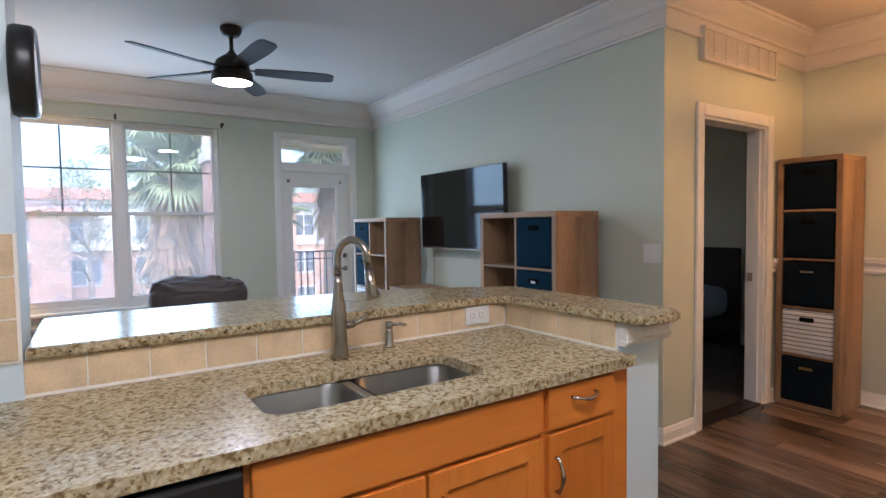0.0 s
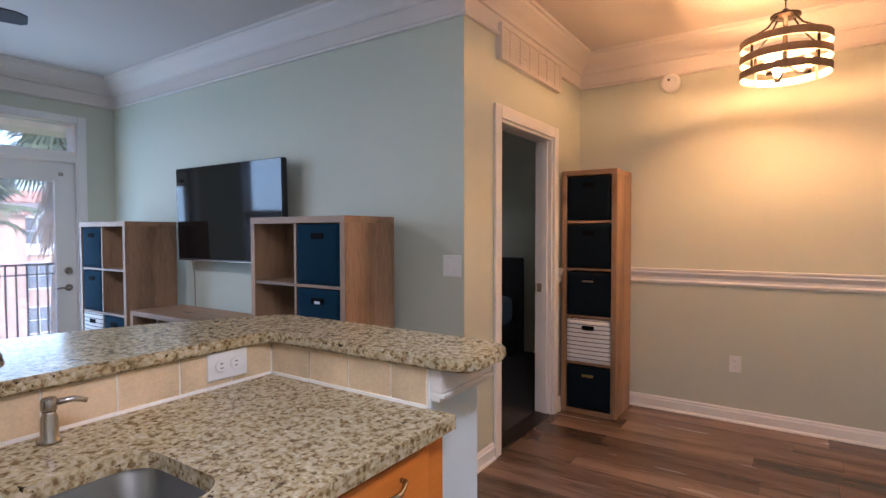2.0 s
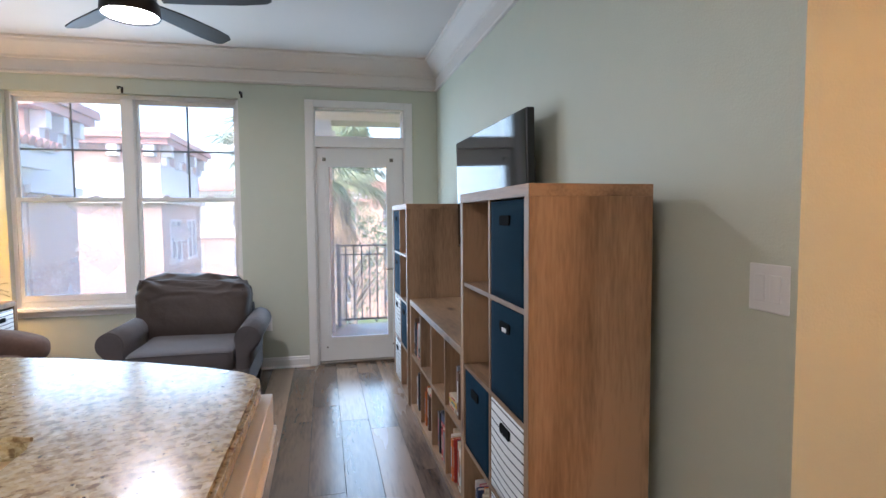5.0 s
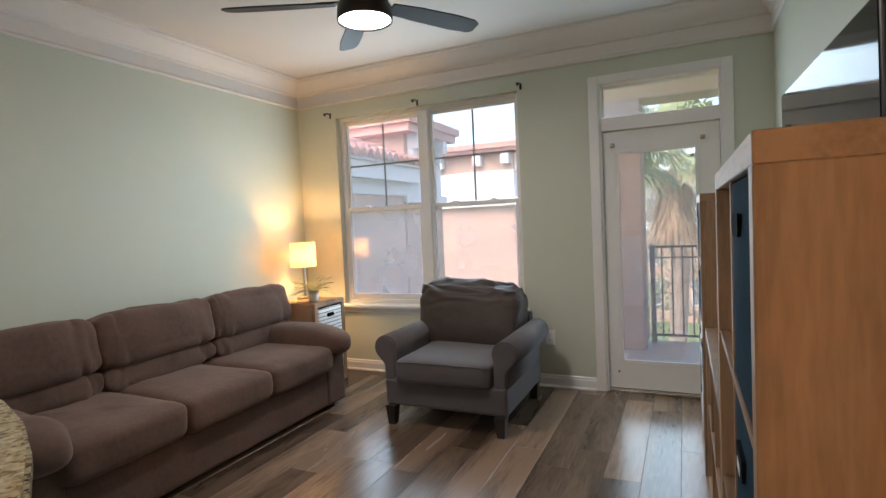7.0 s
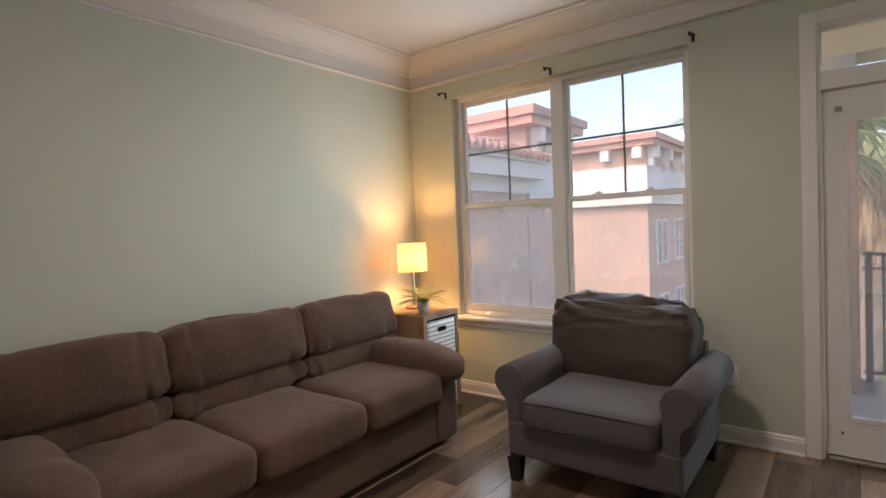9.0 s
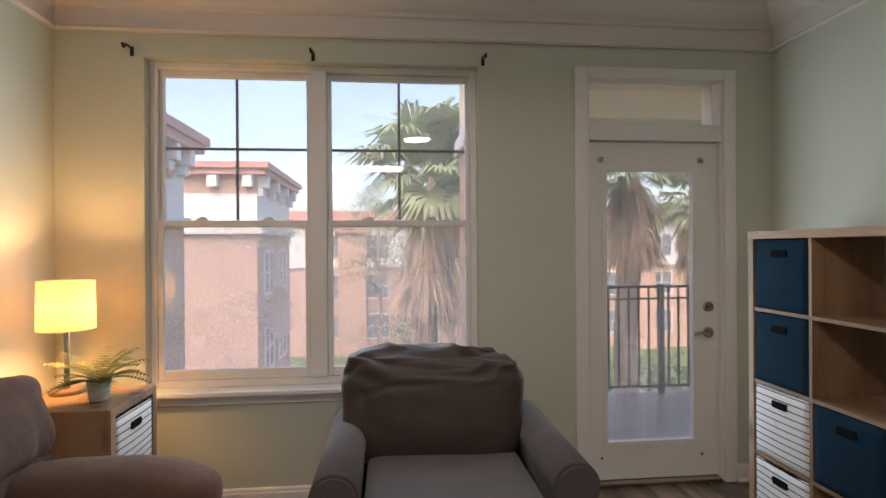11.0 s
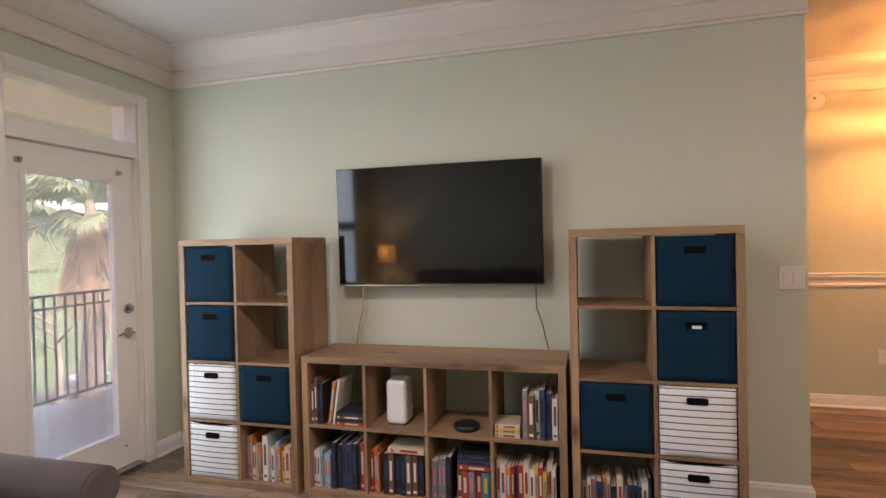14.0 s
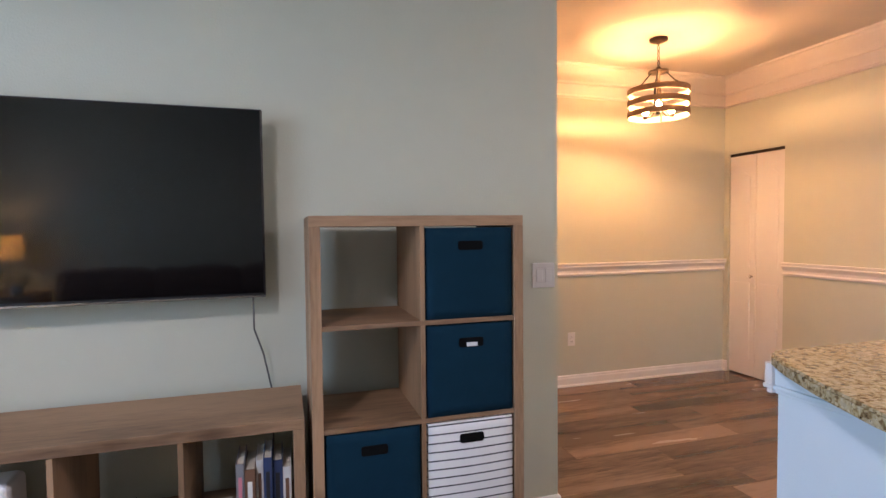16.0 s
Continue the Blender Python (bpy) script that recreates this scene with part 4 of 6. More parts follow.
part("bead", mk((1.934, 2.184, 1.522, 1.5595, 0.945, 0.9565), (1.934, 2.172, 1.534, 1.5595, 0.934, 0.9445), bevel=0.003), TRIM, cap)
part("side_bead", mk((2.156, 2.184, 1.560, 2.322, 0.945, 0.9565), (2.156, 2.172, 1.560, 2.322, 0.934, 0.9445), bevel=0.003), TRIM, cap)

# tile backsplash
bs = thing("tile_backsplash", "cream ceramic tile backsplash with white grout", "backsplash", kind="structure")
part("grout", mk((-1.45, XR + 0.004, YT + 0.0005, YT + 0.0055, CZ, BZ - 0.033), (XR + 0.0005, XR + 0.0055, 1.562, YT, CZ, BZ - 0.033), (-1.45, 0.33, 2.1135, 2.1195, BZ - 0.033, 1.34)), GROUT, bs)
tile_edges = [0.315 + 0.148 * i for i in range(-1, 11)] + [XR - 0.004]
for a, b in zip(tile_edges, tile_edges[1:]):
    part("tile", mk((a + 0.002, b - 0.002, YT - 0.004, YT, CZ + 0.006, BZ - 0.034), bevel=0.0015, seg=1), TILE, bs)
ys = [1.566, 1.676, 1.822, 1.968, YT - 0.006]
for a, b in zip(ys, ys[1:]):
    part("tile", mk((XR - 0.004, XR, a + 0.002, b - 0.002, CZ + 0.006, BZ - 0.034), bevel=0.0015, seg=1), TILE, bs)
for r in range(3):
    for c in range(4):
        z0 = 1.02 + 0.107 * r
        part("tile", mk((0.326 - 0.148 * (c + 1), 0.324 - 0.148 * c - 0.002, 2.109, 2.113, z0 + 0.002, z0 + 0.104), bevel=0.0015, seg=1), TILE, bs)
part("caulk_line", mk((-1.45, XR - 0.005, YT - 0.008, YT - 0.0045, CZ, CZ + 0.008), (XR - 0.008, XR - 0.0045, 1.566, YT - 0.008, CZ, CZ + 0.008)), GROUT, bs)

# breakfast bar: bowed towards the living room
outer = [(0.335, 2.665), (0.60, 2.685), (0.85, 2.690), (1.10, 2.680), (1.35, 2.650), (1.58, 2.606), (1.76, 2.550), (1.92, 2.480), (2.05, 2.410), (2.125, 2.360), (2.155, 2.325), (2.162, 2.28)]
bar = outer + [(2.155, 1.56), (2.148, 1.50), (2.120, 1.455), (2.075, 1.44), (1.965, 1.44), (1.935, 1.45), (1.918, 1.475), (1.912, 1.52), (1.905, 2.085), (1.895, 2.108), (1.87, 2.115), (0.335, 2.115)]
bm = bmesh.new()
prism(bm, bar, 'z', BZ - 0.032, BZ)
bmesh.ops.bevel(bm, geom=[e for e in bm.edges if abs(e.verts[0].co.z - e.verts[1].co.z) < 1e-5], offset=0.006, segments=2, affect='EDGES')
solid("breakfast_bar", bm, GRANITE, "polished cream granite breakfast bar top on the low wall", "counter")

# worktop with sink cut-out
S0, S1, T0, T1 = 0.800, 1.440, 1.620, 1.895
SM = 1.100


def rounded(x0, x1, y0, y1, r, n=6):
    pts = []
    for cx, cy, a0 in ((x1 - r, y0 + r, -90), (x1 - r, y1 - r, 0), (x0 + r, y1 - r, 90), (x0 + r, y0 + r, 180)):
        pts += [(cx + r * math.cos(radians(a0 + 90 * k / n)), cy + r * math.sin(radians(a0 + 90 * k / n))) for k in range(n + 1)]
    return pts


bm = bmesh.new()
hole = rounded(S0, S1, T0, T1, 0.06)
rim = []
for z in (CZ - 0.032, CZ):
    ho = [bm.verts.new((*p, z)) for p in hole]
    lo, hi = [bm.verts.new((-1.45, 1.485, z)), bm.verts.new((XR - 0.001, 1.485, z)), bm.verts.new((XR - 0.001, YT - 0.0005, z)), bm.verts.new((-1.45, YT - 0.0005, z))], None
    es = [bm.edges.new((lo[i], lo[(i + 1) % 4])) for i in range(4)] + [bm.edges.new((ho[i], ho[(i + 1) % len(ho)])) for i in range(len(ho))]
    bmesh.ops.triangle_fill(bm, edges=es, use_beauty=True)
    rim.append((lo, ho))
for k in range(4):
    bm.faces.new((rim[0][0][k], rim[0][0][(k + 1) % 4], rim[1][0][(k + 1) % 4], rim[1][0][k]))
for k in range(len(hole)):
    bm.faces.new((rim[0][1][k], rim[0][1][(k + 1) % len(hole)], rim[1][1][(k + 1) % len(hole)], rim[1][1][k]))
bmesh.ops.recalc_face_normals(bm, faces=bm.faces[:])
solid("worktop", bm, GRANITE, "polished cream granite worktop with sink cut-out", "worktop")

# double sink
sink = thing("kitchen_sink", "undermounted double-bowl stainless steel sink", "sink", pose(0, 0, CZ))
for a, b in ((S0 - 0.012, SM - 0.016), (SM + 0.016, S1 + 0.012)):
    bm = bmesh.new()
    rings = []
    for inset, z, r in ((0, -0.034, 0.06), (0.004, -0.04, 0.06), (0.012, -0.16, 0.055), (0.03, -0.188, 0.05), (0.07, -0.195, 0.04)):
        rings.append([bm.verts.new((*p, z)) for p in rounded(a + inset, b - inset, T0 - 0.012 + inset, T1 + 0.012 - inset, r)])
    for p, q in zip(rings, rings[1:]):
        for k in range(len(p)):
            bm.faces.new((p[k], q[k], q[(k + 1) % len(p)], p[(k + 1) % len(p)])).smooth = True
    bm.faces.new(rings[-1])
    bmesh.ops.recalc_face_normals(bm, faces=bm.faces[:])
    bowl = part("bowl", bm, STEEL, sink)
    part("drain", lathe(bmesh.new(), [(0.045, -0.194), (0.04, -0.192), (0.028, -0.198), (0, -0.198)], (a + b) / 2, (T0 + T1) / 2, 20), NICKEL, bowl)
part("divider", mk((SM - 0.018, SM + 0.018, T0 - 0.01, T1 + 0.01, -0.056, -0.036), bevel=0.006), STEEL, sink)

# faucet and soap pump
fc = thing("kitchen_faucet", "brushed nickel gooseneck kitchen faucet with side lever", "faucet", pose(1.140, 2.030, CZ, 0, 0, 0))
part("body", lathe(bmesh.new(), [(0.031, 0), (0.030, 0.01), (0.0265, 0.06), (0.0255, 0.14), (0.0255, 0.15), (0.024, 0.16), (0.018, 0.20), (0.0145, 0.24), (0.013, 0.27)], sides=24), NICKEL, fc)
arc = [(0, 0, 0.25), (0, 0, 0.31)] + [(0.050 * (1 - math.cos(radians(a))) * 0.55, -0.052 * (1 - math.cos(radians(a))), 0.325 + 0.06 * math.sin(radians(a))) for a in range(0, 181, 15)]
end = arc[-1]
arc += [(end[0] + 0.003, end[1] - 0.004, 0.29)]
part("neck", tube(bmesh.new(), arc, 0.0125, 14), NICKEL, fc)
part("spray_head", tube(bmesh.new(), [(end[0] + 0.003, end[1] - 0.004, 0.295), (end[0] + 0.006, end[1] - 0.010, 0.25), (end[0] + 0.010, end[1] - 0.018, 0.205), (end[0] + 0.0105, end[1] - 0.019, 0.200)], [0.0135, 0.017, 0.024, 0.020], 16), NICKEL, fc)
bm = tube(bmesh.new(), [(0.02, 0, 0.105), (0.05, 0, 0.107)], [0.014, 0.013], 14)
tube(bm, [(0.05, 0, 0.107), (0.075, -0.005, 0.115), (0.10, -0.012, 0.135)], [0.010, 0.008, 0.006], 10)
part("lever", bm, NICKEL, fc)
so = thing("soap_dispenser", "brushed nickel soap dispenser pump on the worktop", "soap dispenser", pose(1.345, 2.075, CZ))
part("base", lathe(bmesh.new(), [(0.021, 0), (0.021, 0.006), (0.016, 0.012), (0.015, 0.05), (0.012, 0.058), (0.012, 0.066)], sides=20), NICKEL, so)
bm = lathe(bmesh.new(), [(0.013, 0.064), (0.0145, 0.07), (0.0145, 0.085), (0.012, 0.09), (0, 0.091)], sides=20)
tube(bm, [(0.005, 0, 0.078), (0.04, -0.01, 0.080), (0.062, -0.016, 0.072)], [0.007, 0.006, 0.005], 10)
part("pump", bm, NICKEL, so)


# base cabinets
def bow_pull(parent, c, vertical):
    x, y, z = c
    pts = []
    for k in range(9):
        t = k / 8
        o, d = (t - 0.5) * 0.10, -0.012 - 0.018 * math.sin(math.pi * t)
        pts.append((x, y + d, z + o) if vertical else (x + o, y + d, z - 0.006 * math.sin(math.pi * t)))
    bm = tube(bmesh.new(), pts, [0.006, 0.005, 0.0045, 0.006, 0.007, 0.006, 0.0045, 0.005, 0.006], 10)
    for p in (pts[0], pts[-1]):
        tube(bm, [(p[0], y, p[2]), (p[0], y - 0.014, p[2])], 0.005, 8)
    return part("handle", bm, NICKEL, parent, "brushed nickel bow pull")


def shaker(name, x0, x1, z0, z1, parent, flat=False):
    if flat:
        return part(name, mk((x0, x1, 1.500, 1.519, z0, z1), bevel=0.003), MAPLE, parent)
    s = 0.055
    ob = part(name, mk((x0, x0 + s, 1.500, 1.519, z0, z1), (x1 - s, x1, 1.500, 1.519, z0, z1), (x0 + s, x1 - s, 1.500, 1.519, z1 - s, z1), (x0 + s, x1 - s, 1.500, 1.519, z0, z0 + s), bevel=0.0025), MAPLEZ, parent)
    part("inset_panel", mk((x0 + s - 0.004, x1 - s + 0.004, 1.509, 1.517, z0 + s - 0.004, z1 - s + 0.004)), MAPLEZ, ob)
    return ob


for name, x0, x1, lab in (("drawer_cabinet", 1.535, 1.925, "honey maple base cabinet with one drawer over a door"), ("sink_cabinet", 0.722, 1.531, "honey maple sink cabinet with false front and two doors")):
    cb = thing(name, lab, "cabinet")
    part("body", mk((x0, x1, 1.52, 2.12, 0.10, CZ - 0.2 if name == "sink_cabinet" else CZ - 0.034)) if name != "sink_cabinet" else
         mk((x0, x1, 1.52, 1.54, 0.10, CZ - 0.034), (x0, x0 + 0.018, 1.54, 2.12, 0.10, CZ - 0.034), (x1 - 0.018, x1, 1.54, 2.12, 0.10, CZ - 0.034), (x0 + 0.018, x1 - 0.018, 1.54, 2.12, 0.10, 0.12)), MAPLE, cb)
    part("toe_kick", mk((x0, x1, 1.59, 1.605, 0.0, 0.10)), LEGW, cb)
    if name == "drawer_cabinet":
        d = shaker("drawer_front", 1.552, 1.842, 0.752, CZ - 0.046, cb, True)
        bow_pull(d, (1.695, 1.500, 0.835), False)
        d = shaker("cabinet_door", 1.552, 1.842, 0.125, 0.738, cb)
        bow_pull(d, (1.578, 1.500, 0.62), True)
    else:
        shaker("false_front", x0 + 0.012, x1 - 0.004, 0.752, CZ - 0.046, cb, True)
        for a, b, h in ((x0 + 0.012, 1.136, 1.10), (1.148, x1 - 0.004, 1.185)):
            d = shaker("cabinet_door", a, b, 0.125, 0.738, cb)
            bow_pull(d, (h, 1.500, 0.62), True)
cb = thing("corner_cabinet", "honey maple base cabinet beyond the dishwasher", "cabinet")
part("body", mk((-1.45, 0.105, 1.52, 2.12, 0.10, CZ - 0.034)), MAPLE, cb)
part("toe_kick", mk((-1.45, 0.105, 1.59, 1.605, 0.0, 0.10)), LEGW, cb)
dw = thing("dishwasher", "black built-in dishwasher under the worktop", "dishwasher")
part("tub", mk((0.112, 0.716, 1.52, 2.10, 0.02, CZ - 0.036)), BLACKM, dw)
part("door", mk((0.115, 0.713, 1.482, 1.519, 0.11, 0.755), bevel=0.006), BLACKM, dw)
pnl = part("control_panel", mk((0.115, 0.713, 1.476, 1.519, 0.76, CZ - 0.044), bevel=0.006), BLACKM, dw)
for i in range(5):
    part("button_mark", mk((0.52 + 0.03 * i, 0.538 + 0.03 * i, 1.4752, 1.4758, 0.815, 0.819)), CORD, pnl)

# ---- cube shelves ----
def fabric_bin(y, z, material, label, x=2.845, w=0.318, h=0.319, d=0.30, slot=BLACKM, sag=0.0):
    """A cloth bin that stands in a cube, its front to -x; y is its middle."""
    b = thing("fabric_bin", label, "storage bin", pose(x, y, z), "fabric bins")
    bm = bmesh.new()
    t = 0.008
    n = 10
    for i in range(n):
        for j in range(n):
            def p(u, v):
                bulge = -0.008 * math.sin(math.pi * u) * math.sin(math.pi * v)
                return Vector((bulge, (0.5 - u) * w, v * h - sag * math.sin(math.pi * u) * v))
            f = bm.faces.new([bm.verts.new(p(*q)) for q in ((i / n, j / n), ((i + 1) / n, j / n), ((i + 1) / n, (j + 1) / n), (i / n, (j + 1) / n))])
            f.smooth = True
    bmesh.ops.remove_doubles(bm, verts=bm.verts[:], dist=0.0004)
    bmesh.ops.solidify(bm, geom=bm.faces[:], thickness=-t)
    bmesh.ops.recalc_face_normals(bm, faces=bm.faces[:])
    part("front_panel", bm, material, b)
    part("side_panel", mk((0.009, d, -w / 2, -w / 2 + t, 0, h)), material, b)
    part("side_panel", mk((0.009, d, w / 2 - t, w / 2, 0, h)), material, b)
    part("back_panel", mk((d - t, d, -w / 2 + t, w / 2 - t, 0, h)), material, b)
    part("base_panel", mk((0.009, d - t, -w / 2 + t, w / 2 - t, 0, t)), material, b)
    if slot is BLACKM:
        # no hole is cut: a black piece paints the shaded opening
        bm = bmesh.new()
        prism(bm, rounded(-0.045, 0.045, h - 0.078 - sag * 0.5, h - 0.046 - sag * 0.5, 0.008, 3), 'x', -0.0175, -0.006)
        part("handle_slot", bm, SLOT, b, "black piece for the shade in the handle cut-out")
    else:
        part("handle", mk((-0.026, -0.010, -0.042, 0.042, h - 0.075, h - 0.058), bevel=0.004), slot, b, "metal label handle")
    return b


def cube_shelf(name, label, y0, cols, rows, at_x=2.83, width=None, height=None, depth=0.39, wall=0.036, thin=0.016):
    s = thing(name, label, "cube shelf", pose(at_x, y0, 0), "cube shelves")
    cw = (width - 2 * wall - (cols - 1) * thin) / cols
    ch = (height - 2 * wall - (rows - 1) * thin) / rows
    part("side_panel", mk((0, depth, 0, wall, 0, height - wall), bevel=0.0015, seg=1), OAK, s)
    part("side_panel", mk((0, depth, width - wall, width, 0, height - wall), bevel=0.0015, seg=1), OAK, s)
    part("top_panel", mk((0, depth, 0, width, height - wall, height), bevel=0.0015, seg=1), OAKY, s)
    part("bottom_panel", mk((0, depth, wall, width - wall, 0.0, wall), bevel=0.0015, seg=1), OAKY, s)
    for r in range(1, rows):
        z = wall + r * (ch + thin) - thin
        part("shelf_board", mk((0.004, depth - 0.002, wall, width - wall, z, z + thin)), OAKY, s)
    for c in range(1, cols):
        y = wall + c * (cw + thin) - thin
        for r in range(rows):
            z = wall + r * (ch + thin)
            part("divider", mk((0.005, depth - 0.002, y, y + thin, z, z + ch)), OAK, s)
    cells = {(r, c): (y0 + wall + c * (cw + thin) + cw / 2, wall + (rows - 1 - r) * (ch + thin)) for r in range(rows) for c in range(cols)}
    return cells, cw, ch


NB, SB = "navy canvas storage bin standing in a shelf cube", "white canvas storage bin with thin dark stripes"
YR, YL, YB = 2.716, 4.946, 3.492
cr, cw, ch = cube_shelf("tall_cube_shelf", "tall grey-oak cube shelf beside the passage", YR, 2, 4, width=0.752, height=1.423)
cl_, _, _ = cube_shelf("tall_cube_shelf", "tall grey-oak cube shelf near the balcony door", YL, 2, 4, width=0.752, height=1.423)
cbn, bw, bh = cube_shelf("low_cube_shelf", "low grey-oak cube shelf under the television", YB, 4, 2, width=1.423, height=0.765, at_x=2.842)
# column 1 is the north one
for cells, r, c, mt in ((cr, 0, 0, NAVY), (cr, 1, 0, NAVY), (cr, 2, 1, NAVY), (cr, 2, 0, STRIPE), (cr, 3, 0, STRIPE),
                        (cl_, 0, 1, NAVY), (cl_, 1, 1, NAVY), (cl_, 2, 0, NAVY), (cl_, 2, 1, STRIPE), (cl_, 3, 1, STRIPE)):
    y, z = cells[(r, c)]
    fabric_bin(y, z, mt, NB if mt is NAVY else SB, sag=0.012 if (r == 3) else 0.0)
y, z = cr[(1, 0)]
solid("paper_tag", mk((-0.0003, 0.0003, -0.022, 0.018, 0, 0.014)), WHITEP, "scrap of white paper in a bin's handle", "paper", at=pose(2.8268, y, z + 0.243))
ct, _, _ = cube_shelf("cube_tower", "narrow five-cube grey-oak tower beside the bedroom door", 1.885, 1, 5, width=0.402, height=1.785, at_x=4.66)
BRASS = mat("aged_brass", (0.5, 0.36, 0.10), 0.35, 1.0, vary=0.1, scale=20)
for r, (mt, sl, lb) in enumerate(((CHAR, BLACKM, "charcoal canvas storage bin in the tower"), (CHAR, BLACKM, "charcoal canvas storage bin in the tower"), (CHAR, NICKEL, "black canvas bin with a silver handle"),
                                  (STRIPE, BLACKM, SB), (CHAR, BRASS, "black canvas bin with a brass handle"))):
    y, z = ct[(r, 0)]
    fabric_bin(y, z, mt, lb, x=4.675, slot=sl, h=0.318)


def book(x, y, z, w, h, d, ci, lean=0.0, flat=False, rz=0.0):
    """A book; standing with its spine to -x, or lying flat."""
    bm = bmesh.new()
    t = 0.0025
    box(bm, 0, d, -w / 2, -w / 2 + t, 0, h, 0)
    box(bm, 0, d, w / 2 - t, w / 2, 0, h, 0)
    box(bm, -0.002, t, -w / 2 + t, w / 2 - t, 0, h, 0)
    box(bm, t, d - 0.004, -w / 2 + t, w / 2 - t, 0.003, h - 0.004, 1)
    k = (ci * 7 + 3) % len(BOOKS)
    if w > 0.012:
        box(bm, -0.0028, -0.0021, -w * 0.22, w * 0.22, h * 0.35, h * 0.82, 2)
        box(bm, -0.0028, -0.0021, -w * 0.3, w * 0.3, h * 0.08, h * 0.14, 2)
    m = pose(x, y, z, -lean, 0, rz)
    if flat:
        m = pose(x, y, z, 90, 0, rz)
    return solid("book", bm, [BOOKS[ci], PAGES, BOOKS[k if k != ci else 1]], "%s book %s in a shelf cube" % (BNAMES[ci], "lying flat" if flat else "standing"), "book", group="books", at=m)


rnd = random.Random(5)


def book_row(yn, z, width, pal, x=2.862, fill=0.96, hmin=0.17, hmax=0.26, thick=(0.014, 0.036), lean_end=True):
    """Books side by side from the north end of a cube southwards."""
    y, end = yn - 0.006, yn - width * fill
    while y > end + 0.01:
        w = min(rnd.uniform(*thick), y - end)
        if w < 0.009:
            break
        book(x + rnd.uniform(0, 0.03), y - w / 2, z + 0.0005, w, rnd.uniform(hmin, hmax), rnd.uniform(0.13, 0.19), rnd.choice(pal))
        y -= w + 0.0012


h2 = bw / 2
y, z = cl_[(3, 0)]
book_row(y + cw / 2, z, cw, [7, 1, 6, 1, 0, 9, 2, 3, 8])
y, z = cr[(3, 1)]
book_row(y + cw / 2, z, cw, [8, 1, 3, 4, 2, 6, 11, 1, 0], hmin=0.16, hmax=0.22, thick=(0.012, 0.028))
y, z = cbn[(1, 3)]
book_row(y + h2, z, 0.06, [1, 9], hmin=0.18, hmax=0.21, thick=(0.014, 0.02))
book_row(y + h2 - 0.062, z, 0.05, [9], hmin=0.18, hmax=0.19)
book_row(y + h2 - 0.114, z, bw - 0.118, [5, 11, 3, 0, 0], hmin=0.22, hmax=0.27)
y, z = cbn[(1, 2)]
book_row(y + h2, z, 0.07, [6, 2, 5], hmin=0.2, hmax=0.24)
book_row(y + h2 - 0.075, z, bw - 0.08, [0, 0, 0, 10], hmin=0.215, hmax=0.225, thick=(0.026, 0.032))
book(2.87, y + 0.05, z + 0.2265 + 0.0155, 0.03, 0.2, 0.15, 2, flat=True, rz=0)
y, z = cbn[(1, 1)]
book_row(y + h2, z, 0.13, [1, 8, 3, 0], hmin=0.18, hmax=0.23)
book_row(y + h2 - 0.135, z, bw - 0.14, [4, 10, 5, 4, 8], hmin=0.16, hmax=0.17, thick=(0.03, 0.04))
for i, ci in enumerate((5, 3, 0)):
    book(2.87, y + 0.012, z + 0.172 + 0.0275 * i + 0.0135, 0.026, 0.168, 0.16, ci, flat=True)
y, z = cbn[(1, 0)]
book_row(y + h2, z, bw, [2, 1, 6, 5, 1, 7, 6, 3], hmin=0.19, hmax=0.24, thick=(0.014, 0.03))
y, z = cbn[(0, 3)]
book_row(y + h2, z, 0.09, [0, 10, 5, 8], hmin=0.2, hmax=0.26, thick=(0.014, 0.022))
book(2.865, y + h2 - 0.118, z + 0.004, 0.02, 0.235, 0.17, 6, lean=-8)
book(2.865, y + h2 - 0.140, z + 0.004, 0.012, 0.24, 0.17, 1, lean=-9)
for i, ci in enumerate((5, 0, 10, 0)):
    book(2.868, y + 0.012, z + 0.0175 * i + 0.0095, 0.017, 0.165, 0.17, ci, flat=True)
y, z = cbn[(0, 0)]
book_row(y - h2 + 0.185, z, 0.18, [1, 3, 8, 1, 10], hmin=0.2, hmax=0.265, thick=(0.018, 0.034), fill=0.98)
for i, ci in enumerate((2, 7, 2)):
    book(2.868, y + h2 - 0.006, z + 0.0215 * i + 0.0115, 0.021, 0.125, 0.15, ci, flat=True, rz=2 * i)
y, z = cbn[(0, 2)]
rt = thing("wifi_router", "tall white wireless router with rounded edges in the low shelf", "router", pose(2.92, y + 0.02, z))
part("body", mk((0, 0.13, -0.058, 0.058, 0.006, 0.245), bevel=0.022, seg=4), WHITEP, rt)
part("foot", mk((0.01, 0.12, -0.048, 0.048, 0, 0.006)), CORD, rt)
y, z = cbn[(0, 1)]
pk = thing("media_puck", "small round black streaming box in the low shelf", "media box", pose(2.96, y - 0.02, z))
part("body", lathe(bmesh.new(), [(0.066, 0), (0.07, 0.006), (0.07, 0.022), (0.062, 0.030), (0, 0.031)]), BLACKM, pk)
part("cable", tube(bmesh.new(), [(0.06, 0, 0.012), (0.12, 0.02, 0.006), (0.2, 0.05, 0.006), (0.235, 0.06, 0.03)], 0.0025, 6), CORD, pk)

# ---- television ----
tv = thing("television", "large black flat-screen television mounted on the wall", "television", pose(3.18, 4.225, 1.1245, 0, -1.1, 0.8))
part("housing", mk((0.004, 0.045, -0.612, 0.612, 0.006, 0.704), bevel=0.006), BLACKM, tv)
part("rear_housing", mk((0.045, 0.075, -0.42, 0.42, 0.06, 0.50), bevel=0.012), BLACKM, tv)
